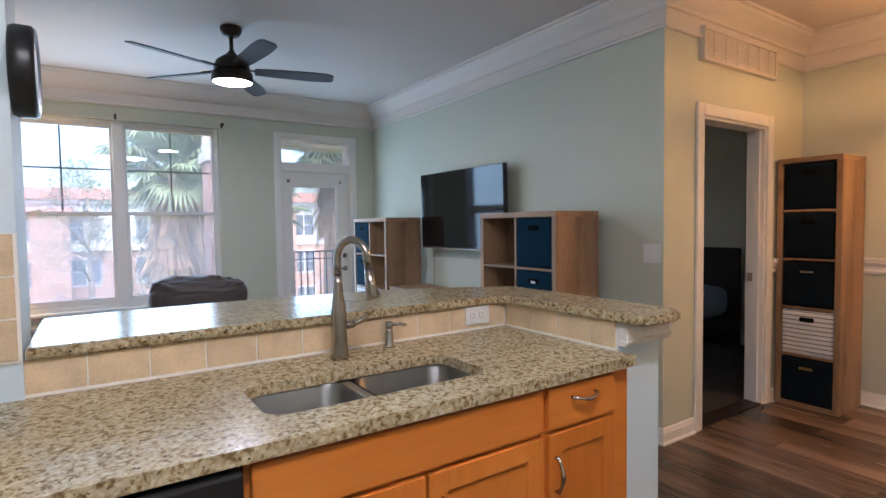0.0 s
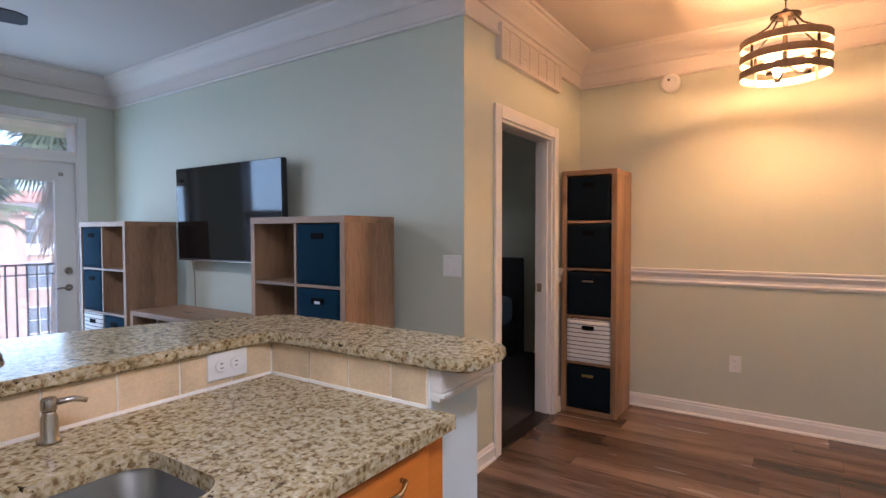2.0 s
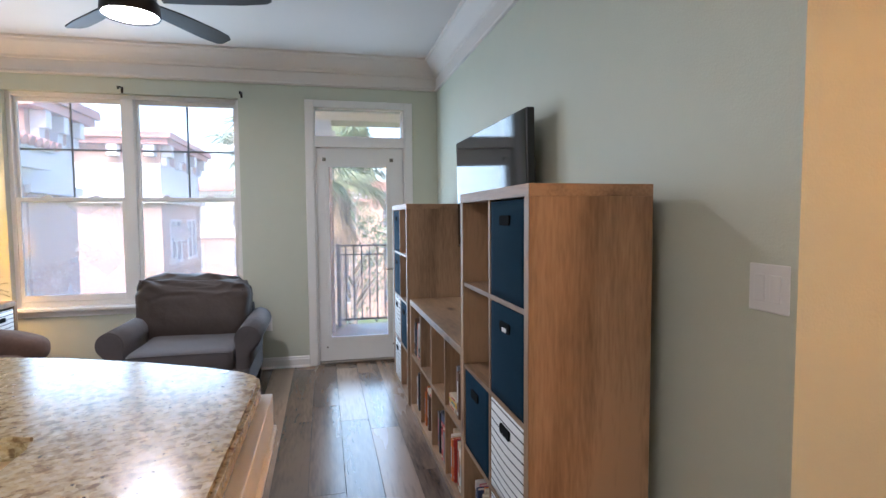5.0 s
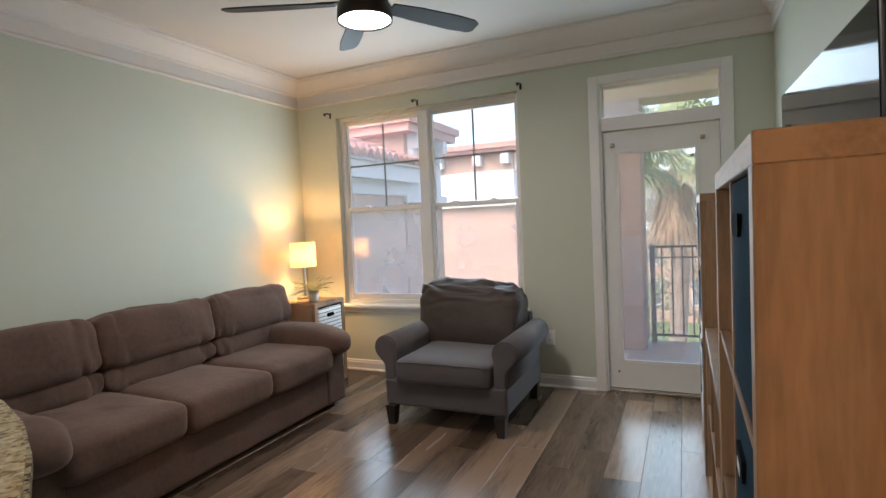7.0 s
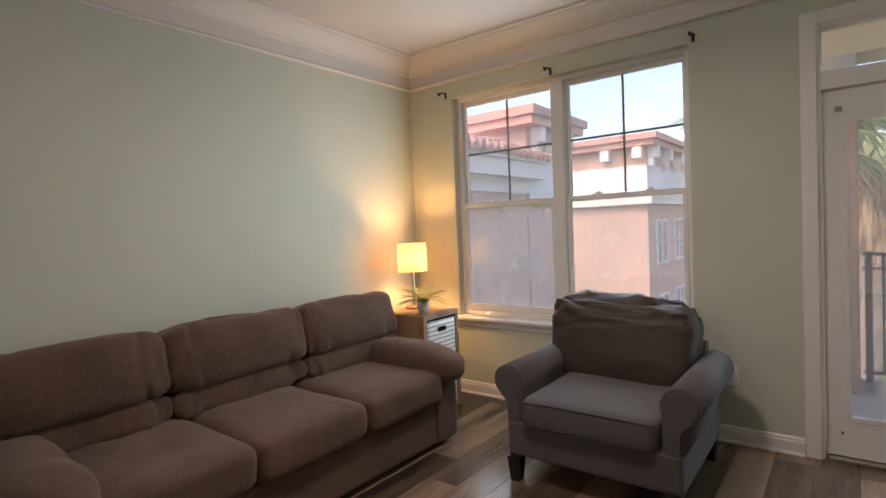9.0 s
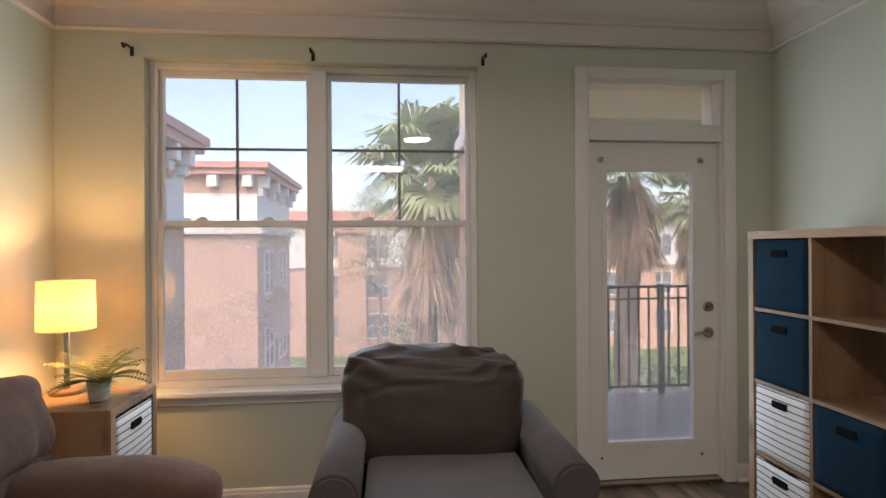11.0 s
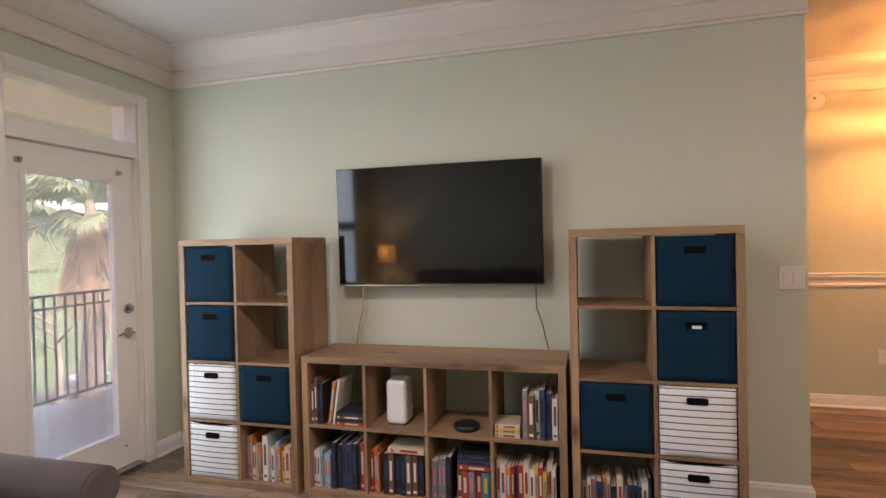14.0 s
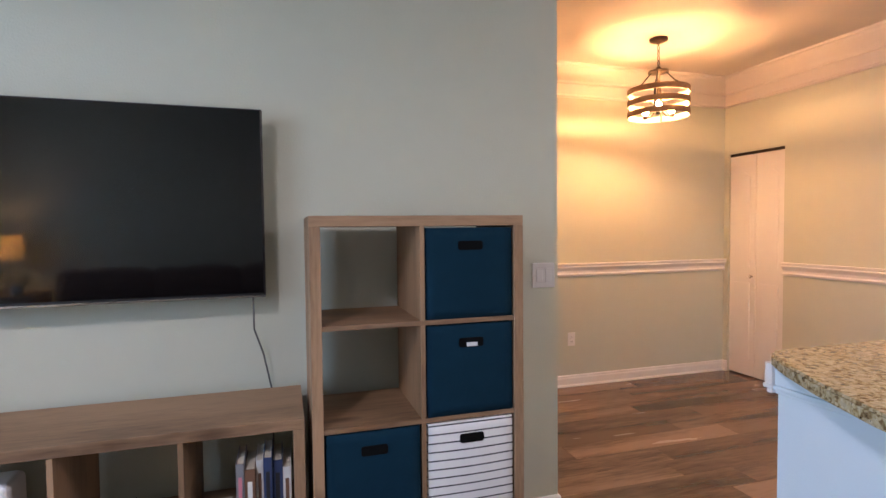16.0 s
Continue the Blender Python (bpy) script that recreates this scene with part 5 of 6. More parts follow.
part("screen", mk((0.0005, 0.0038, -0.604, 0.604, 0.018, 0.698)), SCREEN, tv)
part("lower_trim", mk((-0.003, 0.006, -0.612, 0.612, 0.002, 0.010), bevel=0.001, seg=1), NICKEL, tv, "thin silver lower edge")
part("logo_plate", mk((-0.005, -0.003, -0.018, 0.018, 0.003, 0.012)), NICKEL, tv)
part("wall_mount", mk((0.075, 0.139, -0.22, 0.22, 0.22, 0.36), bevel=0.004), BLACKM, tv)
for y0, y1, mtl, lb in ((4.70, 4.78, CORDT, "thin tan cable hanging below the television"), (3.66, 3.60, CORD, "thin grey cable hanging below the television")):
    solid("television_cable", tube(bmesh.new(), [(3.20, y0, 1.14), (3.22, y0, 1.0), (3.245, (y0 + y1) / 2, 0.9), (3.27, y1, 0.74), (3.27, y1, 0.3)], 0.0035, 6), mtl, lb, "cable")

# ---- sofa ----
def sofa_back(width, seed):
    """A puffed back cushion: full in the middle, drawn in at its seams, with creases that run off the seams."""
    bm = pillow(bmesh.new(), (0, 0, 0), (0.29, width, 0.315), 0.32, 0.18, 0.012, seed, 200, 84, 4.0, (0.8, 1.4, 0.8))
    for v in bm.verts:
        u, w = v.co.y / (width / 2), v.co.z / 0.1575
        edge = max(abs(u), abs(w)) ** 3
        if v.co.x > 0:
            v.co.x += 0.035 * (1 - u * u) * (1 - w * w)
            v.co.x += 0.006 * edge * noise.noise(Vector((v.co.y * 27, v.co.z * 5, seed))) + 0.010 * noise.noise(Vector((v.co.y * 5 + v.co.z * 7, v.co.z * 9, seed * 2)))
            if w < -0.3:
                v.co.x += 0.030 * (-0.3 - w) * noise.noise(Vector((v.co.y * 22, v.co.z * 3, seed + 4)))
            crease = (1 - abs(noise.noise(Vector((v.co.y * 7.5 + seed, v.co.z * 2.4 + v.co.y * 1.3, seed))))) ** 9
            v.co.x -= 0.034 * crease * (0.12 + 0.88 * w * w) * (1 - min(1.0, abs(u)) ** 2.5)
        if w > 0.4:
            v.co.z += (w - 0.4) * (0.018 * (1 - u * u) - 0.006 * abs(u) ** 4 + 0.016 * noise.noise(Vector((v.co.y * 14, v.co.x * 12, seed))))
    return bm


sofa = thing("sofa", "taupe microfibre three-seat sofa with pillow arms", "sofa", pose(XS + 0.03, 3.10, 0))
L, D = 2.28, 0.98
part("base", mk((0.05, D - 0.05, 0.16, L - 0.16, 0.03, 0.30), bevel=0.03, seg=3), SOFAC, sofa)
bm = bmesh.new()
prism(bm, [(0.0, 0.07), (0.24, 0.07), (0.24, 0.62), (0.21, 0.76), (0.06, 0.77), (0.0, 0.70)], 'y', 0.06, L - 0.06)
bmesh.ops.bevel(bm, geom=bm.edges[:], offset=0.03, segments=3, affect='EDGES')
part("back_frame", bm, SOFAC, sofa)
sw = (L - 0.44) / 3
for i in range(3):
    y = 0.22 + sw * (i + 0.5)
    part("seat_cushion", pillow(bmesh.new(), (0.60, y, 0.385), (0.80, sw + 0.012, 0.22), 0.42, 0.17, 0.012, i * 3.1, 64, 32), SOFAC, sofa)
    ub = part("back_cushion", bmesh.new(), SOFAC, sofa)
    bm = sofa_back(L / 3 + 0.012, 10 + i * 2.3)
    bm.to_mesh(ub.data)
    bm.free()
    ub.matrix_basis = pose(0.278, L * (i + 0.5) / 3, 0.738, 0, -13, 0)
    lr = part("lumbar_roll", bmesh.new(), SOFAC, sofa)
    bm = pillow(bmesh.new(), (0, 0, 0), (0.20, L / 3 - 0.004, 0.185), 0.7, 0.14, 0.030, 20 + i * 1.3, 160, 36, 4.0, (0.6, 3.4 if i == 0 else 2.2, 0.9))
    bm.to_mesh(lr.data)
    bm.free()
    lr.matrix_basis = pose(0.328, L * (i + 0.5) / 3, 0.540, 0, -10, 0)
for s, y in ((-1, 0.14), (1, L - 0.14)):
    part("arm_panel", mk((0.04, D - 0.04, y - 0.115, y + 0.115, 0.03, 0.44), bevel=0.03, seg=3), SOFAC, sofa)
    ap = part("arm_cushion", bmesh.new(), SOFAC, sofa)
    bm = pillow(bmesh.new(), (0, 0, 0), (0.90, 0.285, 0.25), 0.80, 0.62, 0.016, 31 + y, 64, 32, 4)
    for v in bm.verts:
        v.co.y *= 1.06 - 0.14 * (v.co.x + 0.41)
        v.co.z *= 0.92 + 0.14 * (v.co.x + 0.41)
    bm.to_mesh(ap.data)
    bm.free()
    ap.matrix_basis = pose(0.60, y - s * 0.012, 0.498, 0, 1, 0)
for x in (0.1, D - 0.1):
    for y in (0.15, L - 0.15):
        part("foot", lathe(bmesh.new(), [(0.022, 0), (0.03, 0.03), (0.03, 0.05)], x, y, 14), LEGW, sofa)

# ---- armchair ----
ac = thing("armchair", "grey twill armchair with rolled arms and slouched back cushion", "armchair", pose(1.325, 5.05, 0))
part("base", mk((-0.432, 0.432, 0.018, 0.84, 0.128, 0.312), bevel=0.022, seg=3), CHAIRC, ac)
sc = part("seat_cushion", pillow(bmesh.new(), (0, 0.31, 0.375), (0.665, 0.66, 0.17), 0.3, 0.14, 0.006, 2.2), CHAIRC, ac)
part("piping", tube(bmesh.new(), [(-0.315, -0.012, 0.432), (-0.2, -0.016, 0.437), (0.2, -0.016, 0.437), (0.315, -0.012, 0.432)], 0.005, 8), CHAIRC, sc)
bm = bmesh.new()
prism(bm, [(0.66, 0.13), (0.90, 0.13), (0.93, 0.56), (0.91, 0.66), (0.84, 0.68), (0.78, 0.64), (0.70, 0.40)], 'x', -0.37, 0.37)
bmesh.ops.bevel(bm, geom=bm.edges[:], offset=0.035, segments=4, affect='EDGES')
part("back_frame", bm, CHAIRC, ac)
bk = part("back_cushion", bmesh.new(), CUSHC, ac, "slouched dark taupe back cushion")
bm = pillow(bmesh.new(), (0, 0, 0), (0.81, 0.28, 0.52), 0.48, 0.30, 0.012, 5.5, 168, 110, 4.0)
for v in bm.verts:
    w = v.co.z / 0.255
    v.co.x *= 1.0 + 0.05 * w
    if v.co.y < 0:
        v.co.y -= 0.03 * (1 - (v.co.x / 0.42) ** 2) * (1 - w * w) - 0.006 * noise.noise(Vector((v.co.x * 6, v.co.z * 8, 2.0)))
    if v.co.z > 0.06:
        k = min(1.0, (v.co.z - 0.06) / 0.14)
        sway = 3.0 * noise.noise(Vector((v.co.x * 3.2, v.co.z * 2, 8.0)))
        fold = math.sin(v.co.z * 105 + v.co.y * 60 - v.co.x * 14 + sway * 1.6)
        v.co.z += k * (0.020 * noise.noise(Vector((v.co.x * 6, v.co.y * 6, 3.1))) - 0.045 * v.co.x + 0.009 * fold * noise.noise(Vector((v.co.x * 4, 1.0, 2.0 + v.co.y * 5))) * 2 + 0.008)
        ridge = (1 - abs(noise.noise(Vector((v.co.x * 3.0 + v.co.z * 5, v.co.z * 17 - v.co.x * 2.5, 4.0 + v.co.y * 3))))) ** 4
        gather = 0.55 + 0.9 * noise.noise(Vector((v.co.x * 3.5, 6.0, v.co.z * 3)))
        v.co.y -= k * (0.016 * (ridge - 0.4) + 0.009 * gather * math.sin(v.co.z * 70 + v.co.x * 9 + 5.0 * noise.noise(Vector((v.co.x * 2.6, v.co.z * 3, 1.0)))))
        v.co.z += k * (0.024 * (ridge - 0.4) + 0.008 * gather * math.sin(v.co.y * 50 + v.co.x * 11))
for v in bm.verts:
    w = v.co.z / 0.26
    if v.co.y < 0.05:
        pull = (1 - abs(noise.noise(Vector((v.co.x * 2.2 + 3.0, v.co.z * 9.0 - v.co.x * 2.0, 11.0))))) ** 9
        v.co.y += 0.020 * pull * max(0.0, min(1.0, 0.25 + w))
bm.to_mesh(bk.data)
bm.free()
bk.matrix_basis = pose(-0.035, 0.68, 0.625, -9, 0, -3)
for zz, n0 in ((0.175, 0.0), (-0.215, 3.0)):
    seam = [(x_ / 20.0 * 0.375, -0.122 + 0.006 * noise.noise(Vector((x_ * 0.4, n0, 0))), zz + (0.012 * noise.noise(Vector((x_ * 0.3, n0, 5))) - 0.035 * x_ / 20.0 if zz > 0 else 0)) for x_ in range(-20, 21)]
    part("piping", tube(bmesh.new(), seam, 0.006, 6), LEGW, bk)
for s in (-1, 1):
    prof = [(0.345, 0.29), (0.345, 0.47)] + [(0.422 + 0.085 * math.cos(radians(a)), 0.512 + 0.085 * math.sin(radians(a))) for a in range(205, -62, -15)] + [(0.435, 0.40), (0.430, 0.29)]
    if s < 0:
        prof = [(-x, z) for x, z in prof][::-1]
    bm = bmesh.new()
    prism(bm, prof, 'y', 0.025, 0.83)
    bmesh.ops.bevel(bm, geom=[e for e in bm.edges if abs(e.verts[0].co.y - e.verts[1].co.y) < 1e-5], offset=0.012, segments=2, affect='EDGES')
    for f in bm.faces:
        f.smooth = abs(f.normal.y) < 0.5
    part("arm", bm, CHAIRC, ac)
for x in (-0.385, 0.385):
    for y in (0.03, 0.80):
        bm = bmesh.new()
        r0 = [bm.verts.new((x + a * 0.024, y + b * 0.024, 0)) for a, b in ((-1, -1), (1, -1), (1, 1), (-1, 1))]
        r1 = [bm.verts.new((x + a * 0.036, y + b * 0.036, 0.131)) for a, b in ((-1, -1), (1, -1), (1, 1), (-1, 1))]
        for k in range(4):
            bm.faces.new((r0[k], r0[(k + 1) % 4], r1[(k + 1) % 4], r1[k]))
        bm.faces.new(r0[::-1])
        bm.faces.new(r1)
        part("leg", bm, LEGW, ac, "dark tapered wooden leg")

# ---- side table, lamp and plant ----
st = thing("side_table", "grey-oak cube side table with a striped bin", "side table", pose(-0.42, 5.50, 0))
part("top", mk((0, 0.41, 0, 0.405, 0.684, 0.72), bevel=0.0015, seg=1), OAK, st)
part("side_panel", mk((0, 0.41, 0, 0.036, 0, 0.684)), OAK, st)
part("side_panel", mk((0, 0.41, 0.369, 0.405, 0, 0.684)), OAK, st)
part("shelf_board", mk((0, 0.408, 0.036, 0.369, 0.335, 0.351)), OAK, st)
part("bottom_panel", mk((0, 0.41, 0.036, 0.369, 0, 0.036)), OAK, st)
part("back_panel", mk((-0.004, -0.0005, 0, 0.405, 0, 0.72)), OAK, st)
for z in (0.036, 0.351):
    b = fabric_bin(5.7025, z, STRIPE, "white striped canvas bin in the side table", x=-0.022, h=0.315, d=0.34)
    b.matrix_basis = pose(-0.022, 5.7025, z, 0, 0, 180)
tl = thing("table_lamp", "table lamp with lit cream drum shade and metal stem", "table lamp", pose(-0.340, 5.79, 0.72))
part("base", lathe(bmesh.new(), [(0.068, 0), (0.070, 0.004), (0.070, 0.016), (0.066, 0.020), (0, 0.020)], sides=36), OAK, tl, "round pale wood base")
part("stem", mk((-0.011, 0.011, -0.006, 0.006, 0.02, 0.30), bevel=0.002), NICKEL, tl)
part("socket", lathe(bmesh.new(), [(0.013, 0.30), (0.013, 0.345)], sides=14), NICKEL, tl)
bm = bmesh.new()
lathe(bm, [(0.112, 0.285), (0.109, 0.500), (0.107, 0.500), (0.110, 0.285), (0.112, 0.285)], sides=48)
part("shade", bm, SHADE, tl, "glowing cream fabric drum shade")
part("bulb", lathe(bmesh.new(), [(0.012, 0.345), (0.03, 0.38), (0.03, 0.40), (0.015, 0.425), (0, 0.428)], sides=16), TBULB, tl)
part("pull_chain", tube(bmesh.new(), [(0.03, -0.03, 0.33), (0.03, -0.03, 0.25), (0.03, -0.03, 0.235)], [0.0015, 0.0015, 0.004], 6), NICKEL, tl)
pl = thing("potted_fern", "small fern in a white ceramic pot on the side table", "potted plant", pose(-0.135, 5.655, 0.72))
part("pot", lathe(bmesh.new(), [(0.03, 0), (0.036, 0.004), (0.044, 0.05), (0.046, 0.086), (0.042, 0.086), (0.040, 0.075), (0, 0.074)], sides=28), POTM, pl)
rf = random.Random(3)
for i in range(34):
    an, ln, up = rf.uniform(0, 6.28), rf.uniform(0.14, 0.21), rf.uniform(0.45, 1.25)
    bm = bmesh.new()
    n = 14
    for k in range(n):
        t = (k + 1) / n
        r = ln * t * math.cos(up * (1 - 0.4 * t)) + 0.01
        z = 0.076 + ln * (math.sin(up) * t - 0.62 * t * t * math.cos(up))
        lw = 0.030 * math.sin(math.pi * min(1, 0.25 + 0.75 * (1 - t))) + 0.004
        c, s = math.cos(an), math.sin(an)
        for side in (-1, 1):
            p0 = Vector((r * c, r * s, z))
            p1 = p0 + Vector((-s * side * lw + c * 0.008, c * side * lw + s * 0.008, 0.004 - 0.008 * t))
            w = Vector((c, s, 0)) * 0.0062
            bm.faces.new([bm.verts.new(q) for q in (p0 - w, p1 - w * 0.3, p1 + w * 0.3, p0 + w)])
    part("frond", bm, FERN, pl)

# ---- balcony ----
bal = thing("balcony", "wet concrete balcony slab with a salmon column", "balcony", kind="structure")
part("slab", mk((1.35, 6.9, YW + 0.2, 8.12, -0.25, -0.035), bevel=0.01), CONC, bal)
part("column", mk((1.73, 2.38, 7.62, 8.10, -0.035, 2.19), bevel=0.015), STUCCO, bal)
part("capital", mk((1.69, 2.42, 7.58, 8.14, 2.19, 2.33), (1.73, 2.38, 7.62, 8.10, 2.33, 2.46), bevel=0.012), STUCW, bal)
part("beam", mk((1.73, 6.9, 7.66, 8.06, 2.46, 2.95), bevel=0.01), SOFFIT, bal)
part("soffit", mk((1.6, 6.9, YW + 0.2, 8.25, 2.95, 3.1)), SOFFIT, bal)
part("side_wall", mk((6.75, 6.9, YW + 0.2, 8.1, -0.035, 2.95)), STUCW, bal)
part("roof_edge", mk((1.45, 6.9, 8.06, 8.5, 3.1, 3.35)), STUCW, bal)
rl = thing("balcony_railing", "black iron balcony railing with plain pickets", "railing")
part("top_rail", mk((2.40, 6.75, 8.01, 8.05, 0.965, 0.99), bevel=0.004), IRON, rl)
part("upper_rail", mk((2.40, 6.75, 8.018, 8.042, 0.855, 0.875)), IRON, rl)
part("lower_rail", mk((2.40, 6.75, 8.018, 8.042, 0.03, 0.055)), IRON, rl)
for x in (2.44, 3.63, 4.85, 6.05):
    part("post", mk((x - 0.024, x + 0.024, 8.006, 8.054, -0.035, 1.0), bevel=0.003), IRON, rl)
for i in range(43):
    x = 2.53 + 0.098 * i
    if min(abs(x - p) for p in (3.63, 4.85, 6.05)) > 0.04 and x < 6.7:
        part("picket", mk((x - 0.008, x + 0.008, 8.022, 8.038, 0.055, 0.965)), IRON, rl)

# ---- outside ----
GZ = -7.2
solid("ground", mk((-160, 160, 6.4, 260, GZ - 0.3, GZ)), GRASS, "green lawn below the balcony", "ground", "structure")
solid("road", mk((-30, 90, 27.5, 33.5, GZ + 0.001, GZ + 0.02)), ASPH, "wet asphalt drive below", "road", "structure")
solid("pavement", mk((-30, 90, 25.6, 27.3, GZ + 0.001, GZ + 0.12)), CONC, "concrete pavement along the drive", "pavement", "structure")
solid("backdrop", mk((-300, 400, 258, 259, GZ, 12)), LEAFM, "distant dark line of trees", "backdrop", "structure")


def far_window(parent, m, w=1.5, h=1.5):
    """A white framed window unit with muntins; its outside to -y."""
    wd = part("window", mk((-w / 2 - 0.1, w / 2 + 0.1, -0.06, 0.02, -0.12, -0.0), (-w / 2 - 0.08, -w / 2, -0.05, 0.02, 0, h), (w / 2, w / 2 + 0.08, -0.05, 0.02, 0, h), (-w / 2 - 0.08, w / 2 + 0.08, -0.05, 0.02, h, h + 0.1),
                          (-0.05, 0.05, -0.04, 0.02, 0, h), (-w / 2, w / 2, -0.04, 0.02, h * 0.5 - 0.03, h * 0.5 + 0.03)), STUCW, parent)
    wd.matrix_basis = m
    part("pane", mk((-w / 2, w / 2, -0.012, 0.01, 0.0, h)), WINDARK, wd)
    return wd


def block(name, label, x0, x1, y0, y1, top, bands, front_wins, east_wins):
    """A stuccoed apartment house: bands are (z0, z1, material, how far it stands out)."""
    b = thing(name, label, "apartment building")
    for z0, z1, mt, o in bands:
        part("wall", mk((x0 - o, x1 + o, y0 - o, y1 + o, z0, z1)), mt, b)
    for x, z, w, h in front_wins:
        far_window(b, pose(x, y0 - 0.01, z), w, h)
    for y, z, w, h in east_wins:
        far_window(b, pose(x1 + 0.01, y, z, 0, 0, 90), w, h)
    return b


# near wing with clay tile roof
wing = block("apartment_wing", "salmon stucco apartment wing with white eave and clay tile roof", -10.5, -3.75, 9.6, 13.9, 2.4,
             [(GZ, 2.05, STUCCO, 0), (2.05, 2.38, STUCW, 0.10), (2.38, 2.74, STUCW, 0.34), (2.74, 2.82, STUCW, 0.42)], [], [(11.2, -3.4, 1.5, 1.6)])
roof = part("roof", bmesh.new(), ROOFT, wing)
bm = bmesh.new()
e0, e1, f0, f1, zr = -11.0, -3.3, 9.1, 14.4, 2.82
rid = [(-9.0, 11.75, 3.9), (-5.9, 11.75, 3.9)]
vs = [bm.verts.new(p) for p in ((e0, f0, zr), (e1, f0, zr), (e1, f1, zr), (e0, f1, zr), *rid)]
for f in ((0, 1, 5, 4), (1, 2, 5), (2, 3, 4, 5), (3, 0, 4), (3, 2, 1, 0)):
    bm.faces.new([vs[i] for i in f])
bm.to_mesh(roof.data)
bm.free()
# rolls of clay tile down the slope that faces the room
for i in range(20):
    y = f0 + 0.13 + i * (f1 - f0 - 0.26) / 19
    t = min(y - f0, f1 - y) / (11.75 - f0)
    t = min(1.0, t)
    x1, z1 = e1 + (-5.9 - e1) * t, zr + (3.9 - zr) * t
    p0, p1 = Vector((e1 + 0.06, y, zr + 0.02)), Vector((x1, y, z1 + 0.05))
    for k in range(max(1, int((p1 - p0).length / 0.36))):
        n = max(1, int((p1 - p0).length / 0.36))
        a, b = p0.lerp(p1, k / n), p0.lerp(p1, (k + 1.1) / n)
        bm = tube(bmesh.new(), [a + Vector((0, 0, 0.03)), b], [0.105, 0.09], 7)
        part("roof_tile", bm, ROOFT, roof)

# stair tower behind it
t1 = block("corner_tower", "white and salmon tower with bracketed clay cornice", -8.5, -3.75, 14.0, 16.2, 4.0,
           [(GZ, 1.9, STUCCO, 0), (1.9, 2.1, STUCW, 0.12), (2.1, 3.1, STUCW, 0), (3.1, 3.66, STUCCO, 0.02), (3.66, 3.86, ROOFT, 0.36), (3.86, 4.06, ROOFT, 0.46)], [], [])
for y in (14.3, 15.1, 15.9):
    part("bracket", mk((-3.75, -3.42, y - 0.12, y + 0.12, 3.28, 3.66), (-3.75, -3.56, y - 0.12, y + 0.12, 3.05, 3.28), bevel=0.02), STUCW, t1)
t2 = block("far_tower", "white stucco tower with salmon frieze and clay cornice", -9.0, -4.5, 26.0, 33.0, 5.0,
           [(GZ, 2.0, STUCCO, 0), (2.0, 2.35, STUCW, 0.25), (2.35, 3.7, STUCW, 0), (3.7, 4.45, STUCCO, 0.02), (4.45, 4.7, ROOFT, 0.45), (4.7, 4.95, ROOFT, 0.6)],
           [], [(28.0, -0.6, 1.6, 1.8), (31.0, -0.6, 1.6, 1.8), (28.0, -4.0, 1.6, 1.8), (31.0, -4.0, 1.6, 1.8)])
for y in (26.3, 28.4, 30.5, 32.6):
    part("bracket", mk((-4.5, -4.05, y - 0.2, y + 0.2, 3.95, 4.45), (-4.5, -4.25, y - 0.2, y + 0.2, 3.6, 3.95), bevel=0.03), STUCW, t2)
for x in (-8.2, -6.2, -4.8):
    part("bracket", mk((x - 0.2, x + 0.2, 25.6, 26.0, 3.95, 4.45), bevel=0.03), STUCW, t2)

# long block across the court
wins = [(x, z, 1.7, 1.8) for x in range(-12, 31, 4) for z in (0.6, -2.6, -5.8)]
fb = block("far_apartment_block", "long white and salmon apartment block with tile roof", -16, 31, 46.0, 58.0, 4.0,
           [(GZ, -0.2, STUCCO, 0), (-0.2, 0.1, STUCW, 0.15), (0.1, 3.2, STUCW, 0), (3.2, 3.5, STUCW, 0.4), (3.5, 4.3, ROOFT, 0.7)], wins, [])
for x in range(-10, 31, 8):
    part("bay", mk((x - 1.1, x + 1.1, 45.3, 46.0, GZ, 2.6)), STUCCO, fb)
    part("bay_roof", mk((x - 1.4, x + 1.4, 45.0, 46.0, 2.6, 2.85)), ROOFT, fb)

for i, (x, y, w) in enumerate(((14.5, 24.0, 4.6), (24, 34.6, 4.6), (36, 30.6, 4.5))):
    car = thing("parked_car", "pale parked car on the drive below", "car", pose(x, y + 5 if i == 0 else y - 3, GZ + 0.02), "parked cars")
    part("body", mk((-w / 2, w / 2, -0.88, 0.88, 0.28, 0.86), bevel=0.16, seg=3), WHITEP if i != 1 else CORD, car)
    part("cabin", mk((-w * 0.26, w * 0.24, -0.76, 0.76, 0.80, 1.42), bevel=0.2, seg=3), WINDARK, car)
    for wx in (-1.4, 1.4):
        for wy in (-0.82, 0.82):
            part("wheel", tube(bmesh.new(), [(wx, wy - 0.1, 0.32), (wx, wy + 0.1, 0.32)], 0.32, 18), BLACKM, car)


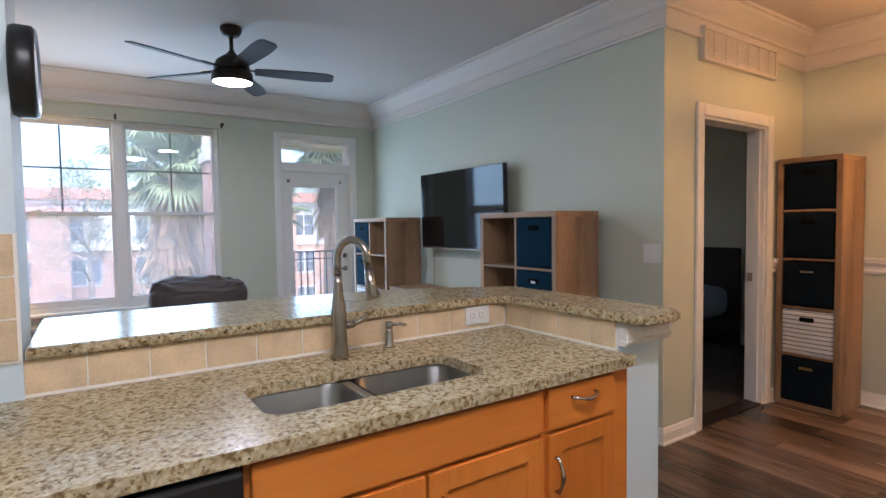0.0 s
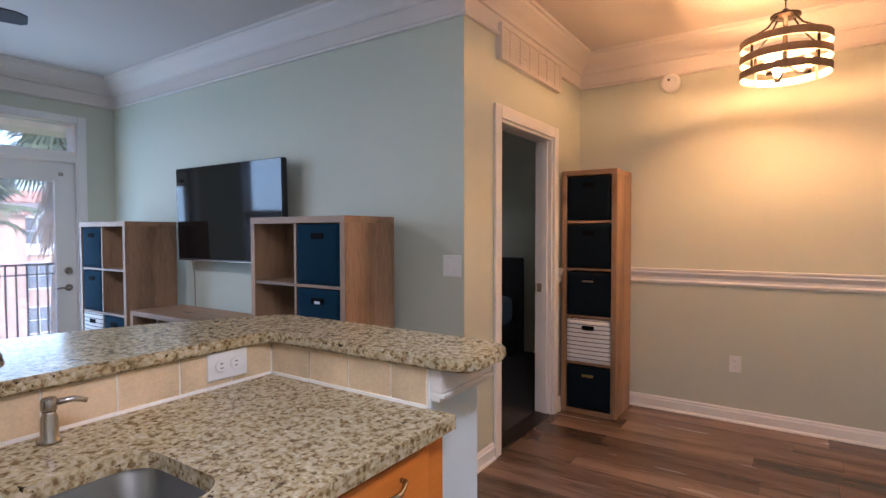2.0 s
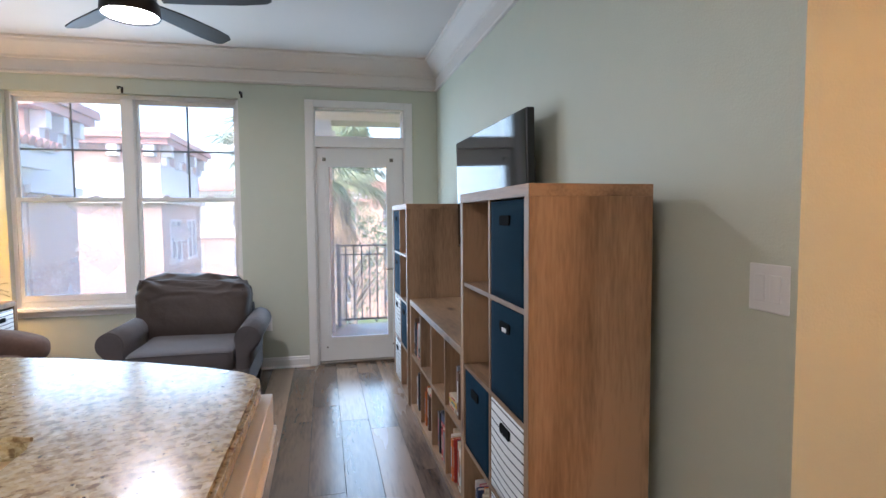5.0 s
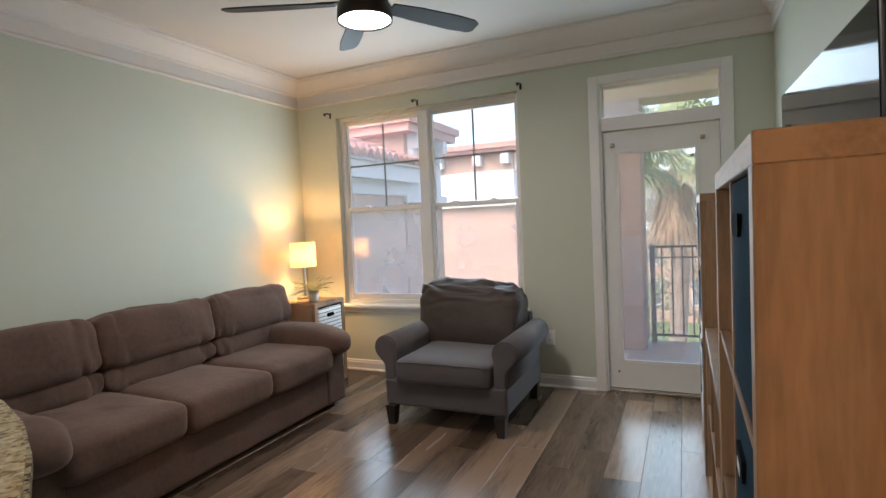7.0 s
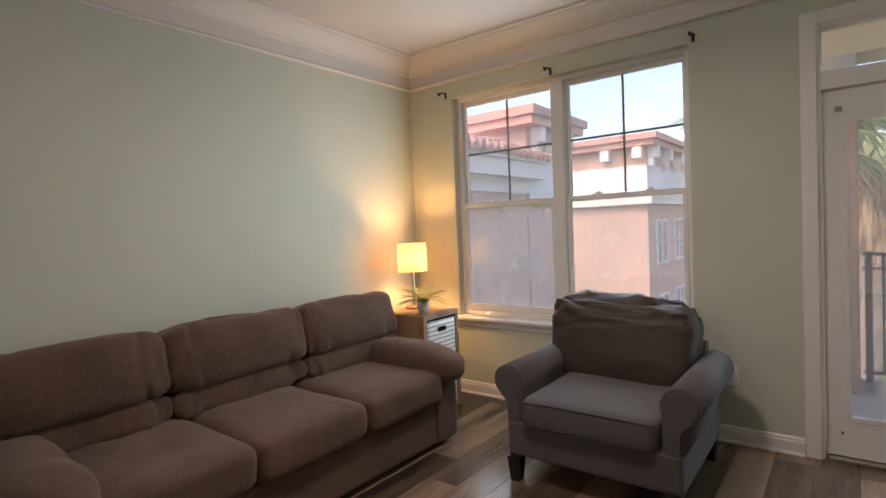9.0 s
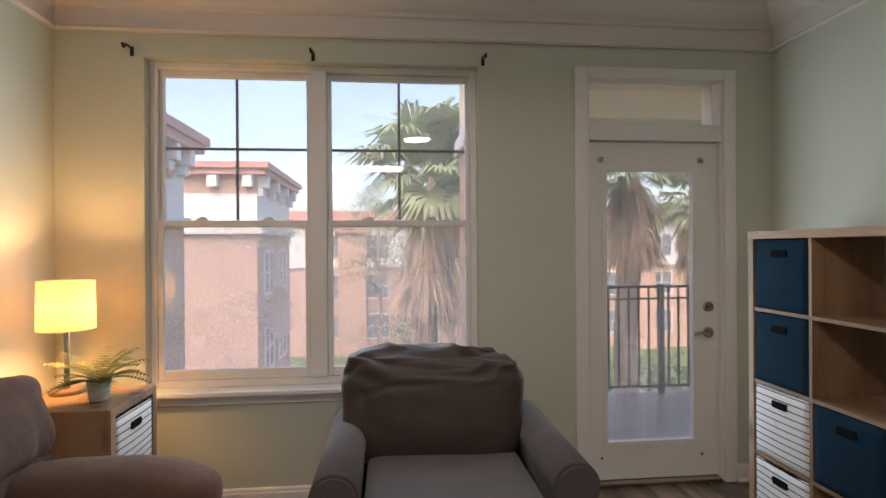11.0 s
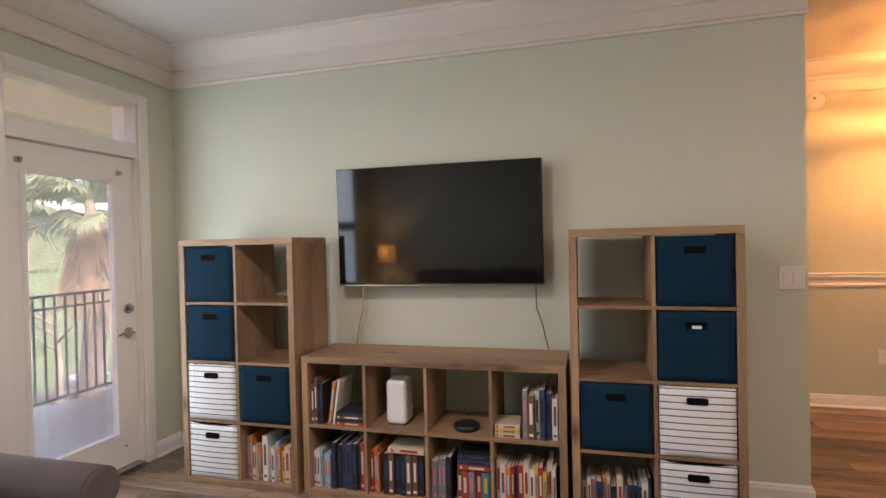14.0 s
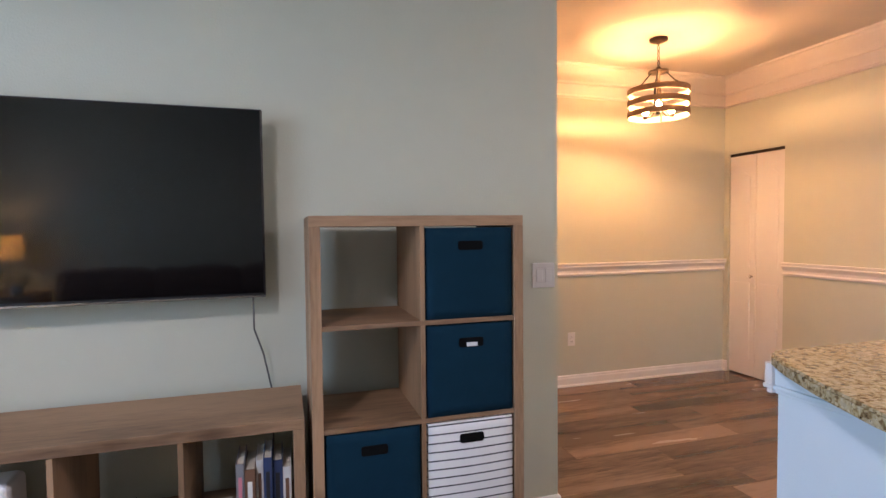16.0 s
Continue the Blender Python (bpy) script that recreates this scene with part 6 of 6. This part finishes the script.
def fan_palm(x, y, crown_z, seed, spread=1.25, green=30, dry=34, skirt=1.7):
    """A fan palm: tapering trunk, a crown of pleated green fans, and a skirt of dry ones."""
    rp = random.Random(seed)
    t = thing("palm_tree", "tall fan palm with green crown and dry hanging skirt", "palm tree", pose(x, y, GZ), "palms")
    h = crown_z - GZ
    pts = [(0.06 * math.sin(k * 0.9 + seed), 0.05 * math.cos(k * 1.3), h * k / 14) for k in range(15)]
    part("trunk", tube(bmesh.new(), pts, [0.21 - 0.06 * k / 14 + (0.012 if k % 2 else 0) if k < 14 else 0.05 for k in range(15)], 12), BARK, t)
    top = Vector(pts[-1])
    for nm, mt, cnt in (("crown", FROND, green), ("dry_skirt", DEADF, dry)):
        bm = bmesh.new()
        live = nm == "crown"
        for i in range(cnt):
            az = rp.uniform(0, 2 * math.pi)
            low = rp.random()
            el = rp.uniform(-0.55, 1.35) if live else -1.0 - 0.45 * rp.random()
            ln = spread * (rp.uniform(0.35, 0.62) if live else rp.uniform(0.10, 0.42))
            d = Vector((math.cos(az) * math.cos(el), math.sin(az) * math.cos(el), math.sin(el)))
            base = top + Vector((0, 0, rp.uniform(-0.2, 0.12) if live else -skirt * 0.62 * low + 0.05))
            hub = base + d * ln
            sd = d.cross(Vector((0, 0, 1)))
            sd = sd.normalized() if sd.length > 0.05 else Vector((1, 0, 0))
            up = sd.cross(d).normalized()
            q = sd * 0.012
            bm.faces.new([bm.verts.new(v) for v in (base - q, base + q, hub + q, hub - q)])
            fr = spread * rp.uniform(0.42, 0.60) if live else skirt * rp.uniform(0.22, 0.42)
            n = 30 if live else 18
            cup = rp.uniform(0.1, 0.35)
            for k in range(n):
                a = radians(-115 + 230 * k / (n - 1))
                if not live:
                    a *= rp.uniform(0.12, 0.42)
                ray = (d * math.cos(a) + sd * math.sin(a) + up * cup * abs(math.sin(a))).normalized()
                ll = fr * (0.78 + 0.22 * math.cos(a)) * (rp.uniform(0.9, 1.05) if live else rp.uniform(0.4, 1.15))
                droop = Vector((0, 0, -1)) * ll * rp.uniform(0.18, 0.5)
                wv = ray.cross(up).normalized() * (0.026 if live else 0.014) * spread
                mid, tip = hub + ray * ll * 0.62 + up * 0.02 * (k % 2), hub + ray * ll + droop
                bm.faces.new([bm.verts.new(v) for v in (hub, mid - wv, tip, mid + wv)])
        part(nm, bm, mt, t)
    return t


fan_palm(1.62, 10.6, 2.35, 1, 1.25, 40, 90, 1.9)
fan_palm(4.72, 11.0, 2.75, 2, 1.25, 36, 110, 1.65)
fan_palm(6.95, 11.1, 2.2, 3, 1.2, 34, 90, 1.7)
fan_palm(8.75, 16.0, 2.5, 6, 1.4, 34, 80, 1.8)
fan_palm(2.62, 14.2, 2.5, 4, 1.5, 34, 90, 1.9)
fan_palm(5.3, 18.2, 2.0, 7, 1.5, 36, 60, 1.6)


def leafy_tree(x, y, h, r, seed, name="tree", label="leafy broad tree in the court"):
    rt_ = random.Random(seed)
    t = thing(name, label, "tree", pose(x, y, GZ))
    bm = tube(bmesh.new(), [(0, 0, 0), (0.1, 0, h * 0.3), (0, 0.1, h * 0.6), (0.1, 0, h * 0.8)], [0.22, 0.17, 0.11, 0.04], 9)
    for i in range(9):
        a, z = rt_.uniform(0, 6.28), h * rt_.uniform(0.35, 0.65)
        tube(bm, [(0.05, 0.05, z), (r * 0.4 * math.cos(a), r * 0.4 * math.sin(a), z + h * 0.12), (r * 0.75 * math.cos(a), r * 0.75 * math.sin(a), z + h * 0.2)], [0.08, 0.05, 0.02], 6)
    part("trunk", bm, BARK, t)
    vs, fs = [], []
    for c in range(70):
        a, el, q = rt_.uniform(0, 6.28), rt_.uniform(-0.6, 1.4), rt_.uniform(0.45, 1.0) ** 0.5
        cc = Vector((r * q * math.cos(a) * math.cos(el), r * q * math.sin(a) * math.cos(el), h * 0.62 + h * 0.36 * q * math.sin(el)))
        for k in range(46):
            p = cc + Vector([rt_.gauss(0, r * 0.13) for _ in range(3)])
            u = Vector([rt_.uniform(-1, 1) for _ in range(3)]).normalized()
            v = u.orthogonal().normalized()
            s = rt_.uniform(0.05, 0.11)
            i = len(vs)
            vs += [p - u * s, p + v * s * 0.5, p + u * s, p - v * s * 0.5]
            fs.append((i, i + 1, i + 2, i + 3))
    me = bpy.data.meshes.new("crown")
    me.from_pydata([tuple(v) for v in vs], [], fs)
    me.materials.append(LEAFM)
    ob = new("crown", me)
    ob.parent = t
    return t


leafy_tree(3.4, 24.0, 9.6, 2.2, 11)
leafy_tree(0.2, 40.0, 13.2, 2.6, 12)
leafy_tree(8.2, 17.0, 5.6, 2.2, 13)
leafy_tree(12.5, 15.0, 6.0, 2.0, 14)
leafy_tree(4.6, 16.0, 5.2, 2.0, 15)
leafy_tree(21.5, 30.5, 8.4, 3.2, 16)
leafy_tree(25.5, 32.0, 8.0, 3.4, 17)
leafy_tree(29.5, 38.0, 9.6, 3.8, 18)
leafy_tree(36.0, 42.0, 10.5, 4.2, 19)

# ---- floor planks ----
PW, PL = 0.182, 1.22
rp = random.Random(8)
plank_mesh = {}
x = -0.74
while x < XD - 0.01:
    x1 = min(x + PW, XD)
    y = -1.0 - rp.uniform(0, PL)
    while y < YW - 0.001:
        ya, yb = max(y, -1.0), min(y + PL, YW)
        y += PL
        if x + 0.05 > XT and yb > YV + 0.05:
            yb = YV
        if yb - ya < 0.02 or (x1 < 1.9 and ya < 2.2 and yb < 2.6 and ya > 1.2):
            continue
        key = (round(x1 - x, 3), round(yb - ya, 3))
        if key not in plank_mesh:
            w, ln = x1 - x, yb - ya
            plank_mesh[key] = mesh_of("plank", mk((0.0006, w - 0.0006, 0.0006, ln - 0.0006, -0.006, 0.0), bevel=0.0012, seg=1), PLANK)
        ob = new("plank", plank_mesh[key])
        ob.parent = floor
        ob.location = (x, ya, 0)
    x += PW
